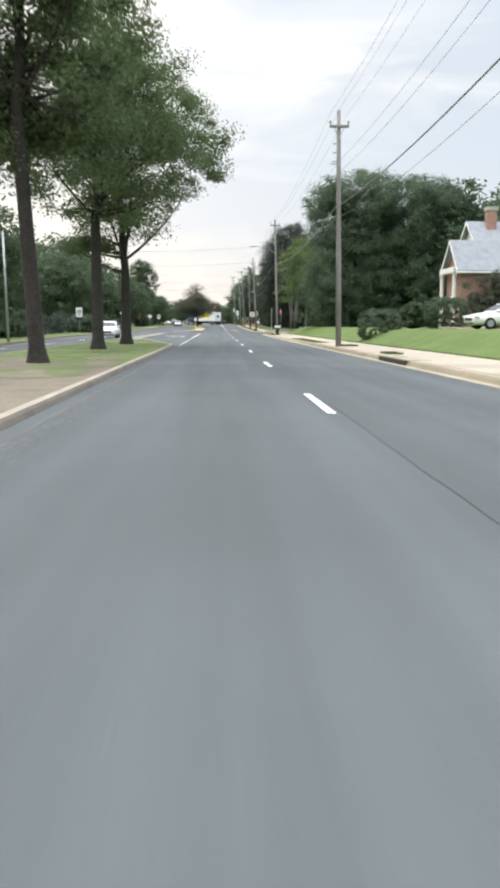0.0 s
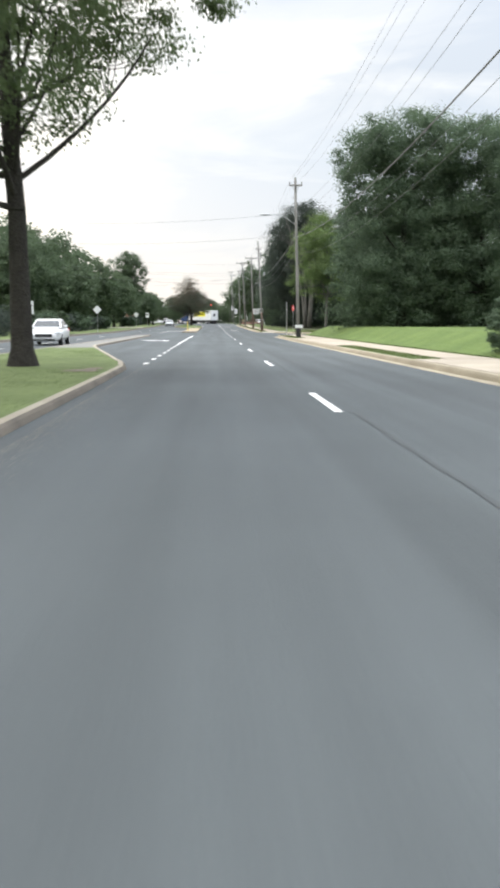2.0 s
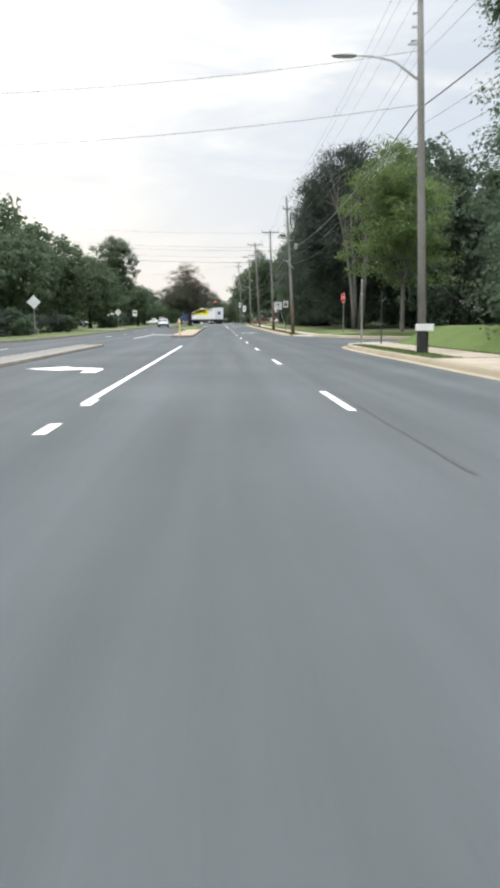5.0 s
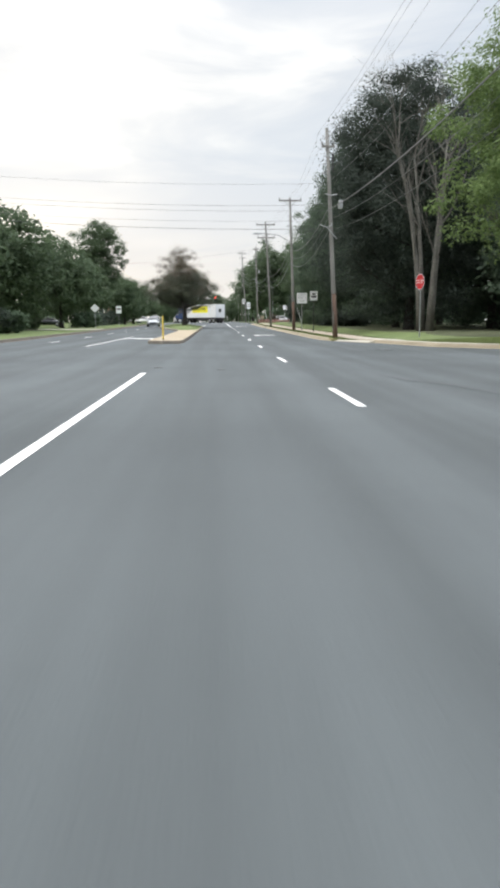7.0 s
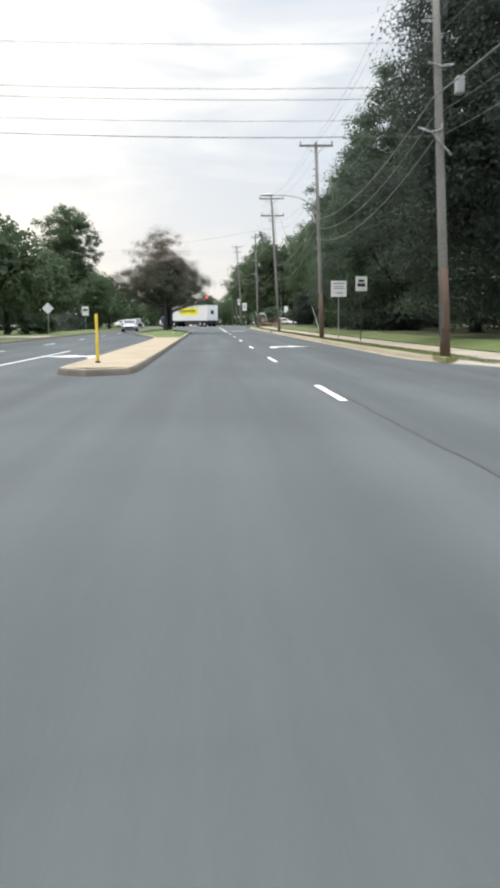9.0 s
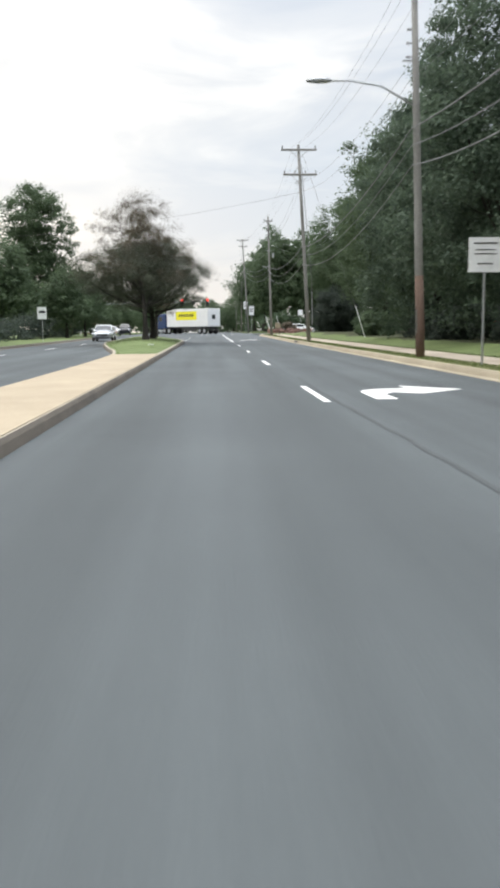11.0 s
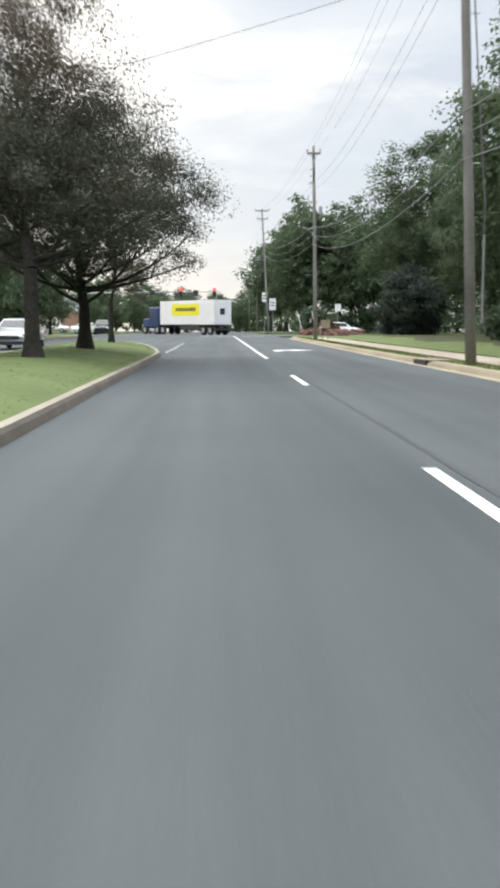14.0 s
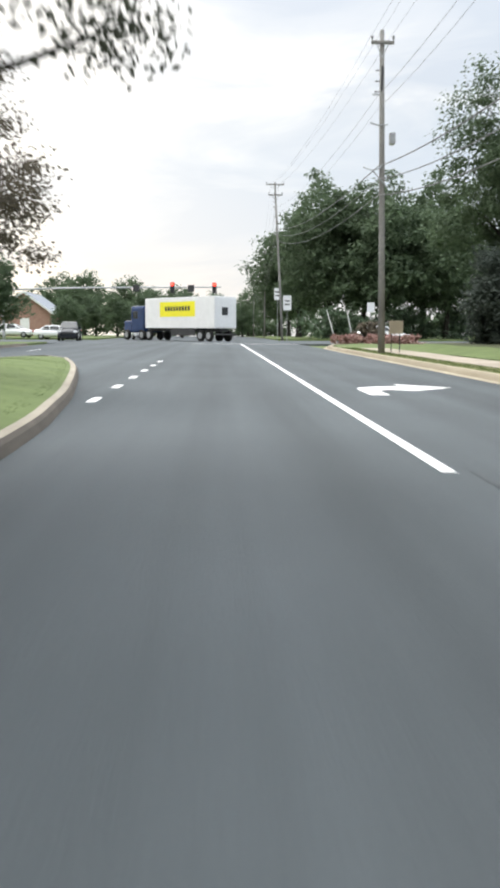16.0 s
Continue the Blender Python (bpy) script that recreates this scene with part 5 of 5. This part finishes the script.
for y0_, y1_ in ((-14, 9), (12, 31), (38, 57), (63, 84), (92.5, 95), (97, 121), (128, 147), (152, 190)):
    tar_crack([(1.95, y0_), (1.98, y0_ * 0.6 + y1_ * 0.4), (1.93, y0_ * 0.3 + y1_ * 0.7), (1.97, y1_)], 0.04)
tar_crack([(4.3, 93), (3.9, 95.5), (3.4, 97), (3.3, 99.5)], 0.03)
tar_crack([(-1.9, 106), (0.2, 106.6), (2.1, 106.2), (5.0, 106.9)], 0.012)


def road_cover(x, y, r):
    """A small round iron cover, let into the asphalt."""
    c_ = root("utility_cover", pose(x, y, zr(y)), "small round iron cover let into the asphalt", "utility cover", "utility covers")
    part("collar", tube([(0, 0, -0.02), (0, 0, 0.004)], [r * 1.35, r * 1.3], 20), TAR, c_, "dark patched collar")
    part("lid", tube([(0, 0, -0.02), (0, 0, 0.009), (0, 0, 0.011)], [r, r, r * 0.9], 20), DARK_METAL, c_)


for x_, y_, r_ in ((-0.1, 100.6, 0.1), (-1.65, 101.6, 0.11), (6.4, 113.0, 0.3)):
    road_cover(x_, y_, r_)

tuft_patches = [(6.5, 25.0, 0.36, 0.85), (6.7, 36.0, 0.5, 1.0)]
for k, (x, y, rx, ry) in enumerate(tuft_patches):
    blot("grass_patch", x, y, rx, ry, 4.1 * k + 2, GRASS, "small patch of grass let into the pavement", 0.178, ragged=0.3)


# grass blades: thin stuff over the lawns that pass close by
def blades(name, spots, count, height, label, mat=BLADE, seed=5):
    rng = np.random.default_rng(seed)
    area = np.array([(x1 - x0) * (y1 - y0) for x0, x1, y0, y1, _ in spots])
    pick = rng.choice(len(spots), count, p=area / area.sum())
    sp = np.array(spots)[pick]
    x = rng.uniform(sp[:, 0], sp[:, 1])
    y = rng.uniform(sp[:, 2], sp[:, 3])
    # on the medians only between the kerbs
    inside = np.ones(len(x), bool)
    for right, left, y0, y1 in ((MED_R, MED_L, -60, 100), (ISL_R, ISL_L[1:-1], 122, 213)):
        here = (x < 0) & (y > y0) & (y < y1)
        edge_r = np.interp(y, [q[1] for q in right], [q[0] for q in right])
        edge_l = np.interp(y, [q[1] for q in left][::-1], [q[0] for q in left][::-1])
        inside &= ~here | ((x < edge_r - 0.2) & (x > edge_l + 0.2))
    x, y, sp = x[inside], y[inside], sp[inside]
    bank_up = np.clip((x - 8.6) / 2.8, 0, 1)
    z = hermite(y) + sp[:, 4] + np.where((x < 0) & (y > 160), mound(x, y), 0) + np.where(y < 94, 0.85, 0.3) * bank_up**2 * (3 - 2 * bank_up)
    n = len(x)
    a = rng.uniform(0, 2 * math.pi, n)
    h = height * rng.uniform(0.4, 1.3, n)
    w = 0.012
    base = np.stack([x, y, z], 1)
    side = np.stack([np.cos(a), np.sin(a), 0 * a], 1) * w
    bend = np.stack([np.cos(a + 1.3), np.sin(a + 1.3), 0 * a], 1) * (h * rng.uniform(0.2, 0.8, n))[:, None]
    up = np.stack([0 * h, 0 * h, h], 1)
    v = np.stack([base - side, base + side, base + up * 0.6 + bend * 0.4 + side * 0.7, base + up + bend], 1).reshape(-1, 3)
    ob = card_mesh(name, v, mat)
    return tagged(ob, label, "grass", kind="stuff")


blades("grass_tufts", [(-7.6, -2.2, 16.4, 57.5, 0.095)], 26000, 0.014, "ragged grass on the median")
blades("grass_tufts", [(-8.0, -2.0, 160.6, 211, 0.14)], 26000, 0.012, "short green grass on the island", seed=9)
blades("patch_tufts", [(x - rx * 0.8, x + rx * 0.8, y - ry * 0.8, y + ry * 0.8, 0.178) for x, y, rx, ry in tuft_patches], 2500, 0.06, "tufts of grass in the pavement patches", seed=8)
blades("verge_tufts", [(6.0, 6.9, 44, 59.3, 0.15), (6.0, 6.9, 79.6, 93, 0.15), (6.3, 7.1, 123, 226, 0.15), (8.56, 8.9, 10, 93, 0.135), (8.7, 9.0, 123, 215, 0.135), (8.55, 8.8, 20, 60, 0.14)], 42000, 0.04, "rough grass along the pavement edge", seed=6)


# ---- vehicles ----
def loft(stations, sides, mat, name, parent, label="", power=3.2):
    """Rounded cross-sections along y: rows of (y, half width, bottom, top)."""
    verts, faces = [], []
    for y, hw, z0, z1 in stations:
        zc, hz = (z0 + z1) / 2, (z1 - z0) / 2
        for k in range(sides):
            a = 2 * math.pi * (k + 0.5) / sides
            c, s_ = math.cos(a), math.sin(a)
            verts.append((hw * math.copysign(abs(c) ** (2 / power), c), y, zc + hz * math.copysign(abs(s_) ** (2 / power), s_)))
    for r in range(len(stations) - 1):
        for k in range(sides):
            p, q = r * sides + k, r * sides + (k + 1) % sides
            faces.append((p, q, q + sides, p + sides))
    faces.append(tuple(reversed(range(sides))))
    faces.append(tuple((len(stations) - 1) * sides + k for k in range(sides)))
    return mesh(name, verts, faces, mat, parent, label, True)


def wheel(parent, x, y, r=0.32, w=0.2):
    t = part("wheel", tube([(x - w / 2, y, r), (x - w / 2 + 0.03, y, r), (x + w / 2 - 0.03, y, r), (x + w / 2, y, r)], [r * 0.9, r, r, r * 0.9], 20), RUBBER, parent, "black tyre")
    side = 1 if x > 0 else -1
    part("rim", tube([(x + side * (w / 2 - 0.02), y, r), (x + side * (w / 2 + 0.012), y, r)], [r * 0.64, r * 0.56], 14), METAL, t, "grey alloy rim")


def car(m, paint, label, kind="sedan", group="cars"):
    """The nose looks to -y."""
    c = root("car", m, label, "car", group)
    suv = kind == "suv"
    h = 0.28 if suv else 0.0
    body = [(-2.28, 0.62, 0.3, 0.62 + h / 2), (-2.2, 0.76, 0.22, 0.74 + h / 2), (-1.9, 0.87, 0.2, 0.83 + h / 2), (-1.1, 0.91, 0.2, 0.96 + h / 2), (-0.6, 0.92, 0.2, 1.0 + h / 2),
            (0.8, 0.92, 0.2, 1.02 + h / 2), (1.6, 0.91, 0.22, 1.04 + h / 2), (2.1, 0.86, 0.25, 1.02 + h / 2), (2.28, 0.76, 0.34, 0.94 + h / 2), (2.33, 0.62, 0.42, 0.85 + h / 2)]
    loft(body, 20, paint, "body", c)
    back = 2.1 if suv else 1.55
    zb = 0.95 + h / 2
    side = [(-1.12, zb), (-0.38, 1.38 + h), (0.05, 1.45 + h), (0.9, 1.44 + h), (back - 0.45, 1.34 + h), (back + 0.05, zb + (0.3 if suv else 0.05)), (back + 0.1, zb)]

    def half_width(z):
        return 0.83 - 0.36 * (z - zb)

    bm = bmesh.new()
    rows = [[bm.verts.new((sx * half_width(z), y, z)) for y, z in side] for sx in (-1, 1)]
    for k in range(len(side)):
        j = (k + 1) % len(side)
        bm.faces.new((rows[0][k], rows[1][k], rows[1][j], rows[0][j]))
    bm.faces.new(rows[0])
    bm.faces.new(rows[1][::-1])
    bmesh.ops.recalc_face_normals(bm, faces=bm.faces)
    bmesh.ops.bevel(bm, geom=list(bm.edges), offset=0.045, segments=2, affect="EDGES", profile=0.5)
    part("cabin", bm, paint, c, smooth=False)

    def pane(name, corners, out_way):
        o = Vector(out_way)
        v = [Vector(p) + o * 0.012 for p in corners] + [Vector(p) - o * 0.01 for p in corners]
        n = len(corners)
        mesh(name, v, [tuple(range(n)), tuple(reversed(range(n, 2 * n)))] + [(k, k + n, (k + 1) % n + n, (k + 1) % n) for k in range(n)], GLASS, c, "dark tinted glass")

    def across(u, name, a, b, out_way):
        (y0, z0), (y1, z1) = (a[0] + (b[0] - a[0]) * 0.12, a[1] + (b[1] - a[1]) * 0.12), (a[0] + (b[0] - a[0]) * 0.88, a[1] + (b[1] - a[1]) * 0.88)
        pane(name, [(-half_width(z0) + u, y0, z0), (half_width(z0) - u, y0, z0), (half_width(z1) - u, y1, z1), (-half_width(z1) + u, y1, z1)], out_way)

    across(0.09, "windscreen", side[0], side[1], (0, -0.5, 0.86))
    across(0.1, "rear_window", side[5], side[4], (0, 0.8, 0.6))
    for sx in (-1, 1):
        for y0, y1, y2, y3 in [(-0.85, -0.3, 0.42, 0.42), (0.52, 0.52, back - 0.62, back - 0.25)]:
            za, zt = zb + 0.05, 1.34 + h
            pane("side_window", [(sx * half_width(za), y0, za), (sx * half_width(zt), y1, zt), (sx * half_width(zt), y2, zt), (sx * half_width(za), y3, za)], (sx * 0.94, 0, 0.34))
    for sx in (-1, 1):
        for y in (-1.42, 1.38):
            wheel(c, sx * 0.8, y, 0.37 if suv else 0.32)
        part("headlight", box(sx * 0.72 - 0.17, sx * 0.72 + 0.17, -2.24, -2.02, 0.6 + h / 2, 0.74 + h / 2, 0.03), LENS, c, "clear headlight")
        part("tail_light", box(sx * 0.7 - 0.15, sx * 0.7 + 0.15, 2.18, 2.32, 0.72 + h / 2, 0.9 + h / 2, 0.03), RED_LENS, c, "red tail light")
        part("wing_mirror", box(sx * 0.98 - 0.1, sx * 0.98 + 0.1, -0.72, -0.58, 0.98 + h / 2, 1.1 + h / 2, 0.03), paint, c)
    part("grille", box(-0.45, 0.45, -2.315, -2.2, 0.46 + h / 2, 0.62 + h / 2, 0.02), SIGN_INK, c, "black grille")
    part("lower_grille", box(-0.6, 0.6, -2.28, -2.15, 0.27, 0.38, 0.02), SIGN_INK, c)
    return c


def on_road(x, y, turn, dz=0.0):
    return pose(x, y, zr(y) + dz, 0, 0, turn)


car(on_road(-9.1, 67, 3), CAR_WHITE, "white sedan waiting on the opposite carriageway")
car(on_road(-9.4, 201.5, 2), CAR_SILVER, "silver car driving on the opposite carriageway")
car(on_road(-24.3, 199, 95, 0.14), CAR_DARK, "dark sedan parked in a driveway")
car(on_road(16.1, 40.0, -84, 0.99), CAR_WHITE, "white car parked on the drive beside the house")
car(on_road(-13.4, 258, 4), CAR_DARK, "dark car with a pale roof at the crossing", "suv")
car(on_road(-16.6, 268.5, 80), CAR_WHITE, "white car at the cross street")
car(on_road(-21.8, 271.5, 84, 0.14), CAR_WHITE, "white car parked beyond the cross street")
car(on_road(-8.6, 271, 20), CAR_WHITE, "white car beyond the crossing", "suv")
car(on_road(21.5, 189, 92, 0.5), CAR_RED, "red car parked behind the trees")
car(on_road(19.0, 176.5, 88, 0.5), CAR_SILVER, "silver car parked behind the trees")
car(on_road(13.4, 251, 90), CAR_WHITE, "white car on the cross street")


def truck(m):
    t = root("box_truck", m, "white lorry trailer with a yellow panel crossing the junction", "truck")
    part("trailer", box(-1.28, 1.28, 0, 10.4, 1.15, 3.95, 0.04), WHITE, t, "white box trailer")
    part("panel", box(-1.295, -1.27, 2.7, 8.0, 2.2, 3.55), SIGN_YELLOW, t, "yellow panel")
    for k in range(9):
        part("printed_bar", box(-1.3, -1.292, 3.45 + 0.43 * k, 3.75 + 0.43 * k, 2.72, 3.12), SIGN_INK, t)
    part("rear_door", box(-1.2, 1.2, -0.03, 0.02, 1.25, 3.85, 0.02), SIGN_WHITE, t)
    part("rear_emblem", box(-0.45, 0.25, -0.045, -0.028, 2.3, 3.0), CAR_DARK, t)
    part("rear_bumper", box(-1.2, 1.2, -0.1, 0.1, 0.55, 0.7, 0.02), DARK_METAL, t)
    part("chassis", box(-0.5, 0.5, 0.2, 11.2, 0.85, 1.16, 0.02), DARK_METAL, t)
    part("side_skirt", box(-1.2, -1.15, 2.8, 6.4, 0.5, 1.15, 0.01), DARK_METAL, t)
    part("cab", box(-1.2, 1.2, 10.9, 13.1, 0.7, 3.3, 0.25), CAR_BLUE, t, "blue cab")
    part("bonnet", box(-1.0, 1.0, 12.9, 14.6, 0.7, 1.9, 0.2), CAR_BLUE, t)
    part("cab_window", box(-1.215, 1.215, 11.8, 12.7, 2.05, 2.8, 0.05), GLASS, t, "dark cab window")
    part("windscreen", box(-1.0, 1.0, 13.0, 13.14, 2.05, 2.9, 0.04), GLASS, t)
    for y in (0.9, 2.1, 10.0, 11.2, 13.8):
        for sx in (-1, 1):
            wheel(t, sx * 1.08, y, 0.5, 0.28)
    return t


truck(pose(0.6, 256.0, zr(258), 0.4, 0, 40))

# ---- traffic lights ----
mast = root("signal_mast", pose(-22.0, 268.5, zr(268)), "long grey mast arm with red traffic lights", "traffic light")
part("column", tube([(0, 0, -0.2), (0, 0, 0.3), (0, 0, 5.4)], [0.22, 0.16, 0.12], 12), METAL, mast, smooth=True)
part("arm", tube([(0, 0, 5.0), (8, 0, 5.25), (16, 0, 5.35), (22.3, 0, 5.4)], [0.11, 0.09, 0.07, 0.05], 10), METAL, mast, smooth=True)
for x, face in [(17.3, True), (19.2, False), (21.6, True), (13.6, False)]:
    if face:
        h = part("signal_head", box(x - 0.22, x + 0.22, -0.3, -0.06, 4.75, 5.85, 0.04), DARK_METAL, mast, "dark signal head with a red light")
        for k, mat_ in enumerate((SIGN_INK, SIGN_INK, RED_GLOW)):
            zc = 4.95 + 0.35 * k
            part("lamp", tube([(x, -0.31, zc), (x, -0.325, zc)], [0.15, 0.14], 16), mat_, h, "glowing red lamp" if k == 2 else "dark lamp")
            part("visor", box(x - 0.17, x + 0.17, -0.48, -0.3, zc + 0.16, zc + 0.175), DARK_METAL, h)
    else:
        part("sign_plate", box(x - 0.32, x + 0.32, -0.16, -0.12, 4.9, 5.6, 0.01), DARK_METAL, mast, "dark sign on the arm")


# ---- houses ----
def gable_house(name, m, w, d, eave, ridge, wall_mat, label, windows=3, chimney=None):
    h = root(name, m, label, "house")
    bm = bmesh.new()
    prof = [(-d / 2, 0), (d / 2, 0), (d / 2, eave), (0, ridge), (-d / 2, eave)]
    a = [bm.verts.new((0, y, z)) for y, z in prof]
    b = [bm.verts.new((w, y, z)) for y, z in prof]
    bm.faces.new(a)
    bm.faces.new(b[::-1])
    for k in range(5):
        bm.faces.new((a[k], b[k], b[(k + 1) % 5], a[(k + 1) % 5]))
    bmesh.ops.recalc_face_normals(bm, faces=bm.faces)
    part("wall", bm, wall_mat, h)
    slope = (ridge - eave) / (d / 2)
    for side in (-1, 1):
        verts = []
        for x in (-0.45, w + 0.45):
            for y, lift_ in ((side * (d / 2 + 0.45), 0.03), (0, 0.03), (0, 0.17), (side * (d / 2 + 0.45), 0.17)):
                verts.append((x, y, ridge - abs(y) * slope + lift_))
        part_faces = [(0, 1, 2, 3), (7, 6, 5, 4), (0, 4, 5, 1), (1, 5, 6, 2), (2, 6, 7, 3), (3, 7, 4, 0)]
        mesh("roof", verts, part_faces, ROOF, h, "blue-grey shingle roof")
        mesh("bargeboard", [(-0.47, side * (d / 2 + 0.47), eave - 0.45 * slope - 0.12), (-0.47, 0, ridge - 0.1), (-0.47, 0, ridge + 0.16), (-0.47, side * (d / 2 + 0.47), eave - 0.45 * slope + 0.15),
                            (-0.43, side * (d / 2 + 0.47), eave - 0.45 * slope - 0.12), (-0.43, 0, ridge - 0.1), (-0.43, 0, ridge + 0.16), (-0.43, side * (d / 2 + 0.47), eave - 0.45 * slope + 0.15)],
             [(0, 1, 2, 3), (7, 6, 5, 4), (0, 4, 5, 1), (1, 5, 6, 2), (2, 6, 7, 3), (3, 7, 4, 0)], WHITE, h, "white bargeboard")
    part("gutter", box(-0.4, w + 0.4, -d / 2 - 0.5, -d / 2 - 0.38, eave - 0.45 * slope - 0.05, eave - 0.45 * slope + 0.08, 0.02), WHITE, h)
    for k in range(windows):
        x = w * (k + 0.5) / windows
        win = part("window", box(x - 0.55, x + 0.55, -d / 2 - 0.05, -d / 2 + 0.05, 1.0, 2.4, 0.01), WHITE, h, "white window frame")
        part("pane", box(x - 0.46, x + 0.46, -d / 2 - 0.06, -d / 2 - 0.04, 1.1, 1.66), GLASS, win)
        part("pane", box(x - 0.46, x + 0.46, -d / 2 - 0.06, -d / 2 - 0.04, 1.74, 2.3), GLASS, win)
    part("window", box(-0.05, 0.04, -0.6, 0.6, 1.0, 2.5, 0.01), WHITE, h)
    if chimney:
        cx, cy, top = chimney
        part("chimney", box(cx - 0.4, cx + 0.4, cy - 0.35, cy + 0.35, eave, top, 0.02), BRICK, h, "brick chimney")
        part("chimney_cap", box(cx - 0.48, cx + 0.48, cy - 0.43, cy + 0.43, top - 0.25, top + 0.03, 0.02), CONCRETE, h, "pale chimney cap")
    return h


brick_house = gable_house("brick_house", pose(17.9, 56.8, 0.9), 15, 3.6, 4.55, 6.4, BRICK, "brick house with a blue-grey shingle roof and white trim", 4)
part("porch_beam", box(-0.62, -0.3, -1.8, 1.8, 4.1, 4.5, 0.02), WHITE, brick_house, "white porch beam")
for y_ in (-1.6, 1.6):
    part("porch_column", tube([(-0.45, y_, 0), (-0.45, y_, 0.12), (-0.45, y_, 0.16), (-0.45, y_, 3.9), (-0.45, y_, 4.1)], [0.2, 0.2, 0.15, 0.13, 0.2], 14), WHITE, brick_house, "white porch column")
gable_house("tall_house", pose(21.4, 64.4, 0.9), 12, 4.4, 6.9, 8.7, WHITE, "taller pale house wing with a grey roof and chimney", 3, (1.4, -0.6, 9.9))
gable_house("brick_hall", pose(-25.3, 292, zr(292), 0, 0, 90), 10, 6.6, 3.4, 5.8, BRICK, "brick building with a gable beyond the cross street", 3)

# flower beds
for k, (x, y, rx, ry, dz) in enumerate([(15.6, 46.4, 1.5, 0.3, 0.86), (18.2, 43.6, 1.2, 0.35, 0.95)]):
    rng = np.random.default_rng(300 + k)
    c = np.stack([rng.uniform(x - rx, x + rx, 60), rng.uniform(y - ry, y + ry, 60), zr(y) + dz + rng.uniform(0.05, 0.25, 60)], 1)
    tagged(card_mesh("flower_bed", leaf_cards(rng, c, np.full(60, 0.12), 22, 0.035), PETAL), "low bed of pale flowers on the lawn", "flowers", kind="stuff")
rng = np.random.default_rng(310)
c = np.stack([rng.uniform(8.0, 14.0, 160), rng.uniform(239, 242.5, 160), zr(241) + rng.uniform(0.1, 0.7, 160)], 1)
tagged(card_mesh("flower_bed", leaf_cards(rng, c, np.full(160, 0.25), 40, 0.09), leafy("red_flowers", (0.2, 0.085, 0.07), (0.5, 0.36, 0.32), 1.5)), "low bed of red and pink flowers at the corner", "flowers", kind="stuff")
bush(at(11.0, 243.0), 90, (1.1, 0.8, 0.8), LEAF_RUST, "squat brown bush behind the flowers")

for x, y, lean in [(8.2, 243.0, -0.45), (9.6, 243.6, -0.35)]:
    g = root("guy_guard", pose(x, y, zr(y) + 0.13), "pale slanting guard tube of a guy wire", "guy wire", "guy wires")
    part("guard", tube([(0.35, 0, -0.05), (0.35 + lean * 1.6, 0, 2.4)], [0.04, 0.04], 8), SIGN_WHITE, g)

notice = root("notice_plate", pose(POLES[2][0], POLES[2][1], zr(83.6) + 0.12), "white plate fixed to the foot of a pole", "sign", "road signs")
part("plate", box(-0.3, 0.3, -0.24, -0.2, 0.75, 0.98, 0.005), SIGN_WHITE, notice)
part("collar", tube([(0, 0, 0.02), (0, 0, 0.72)], [0.195, 0.19], 12), SIGN_INK, notice, "dark collar on the pole foot")

light = root("light_pole", pose(-12.2, 45.5, zr(45) + 0.13), "slim silver light pole beyond the opposite carriageway", "street lamp")
part("shaft", tube([(0, 0, -0.2), (-0.1, 0, 6.4)], [0.09, 0.06], 10), METAL, light, smooth=True)

litter = part("paper_litter", box(-0.12, 0.12, -0.07, 0.07, 0, 0.03, 0.01), SIGN_WHITE)
litter.matrix_world = pose(-3.0, 169.5, zr(169.5) + 0.15 + float(mound(-3.0, 169.5)), 0, 0, 25)
tagged(litter, "crumpled white paper lying on the grass", "litter")

box_sign = root("tan_sign", pose(7.4, 217.8, zr(217.8) + 0.14), "small weathered tan sign on two thin posts", "sign", "road signs")
for sx in (-0.18, 0.18):
    part("post", tube([(sx, 0.02, -0.2), (sx, 0.02, 1.3)], [0.02, 0.02], 6), DARK_METAL, box_sign)
part("panel", box(-0.3, 0.3, -0.03, 0.0, 0.8, 1.35, 0.008), TAN_CURB, box_sign)
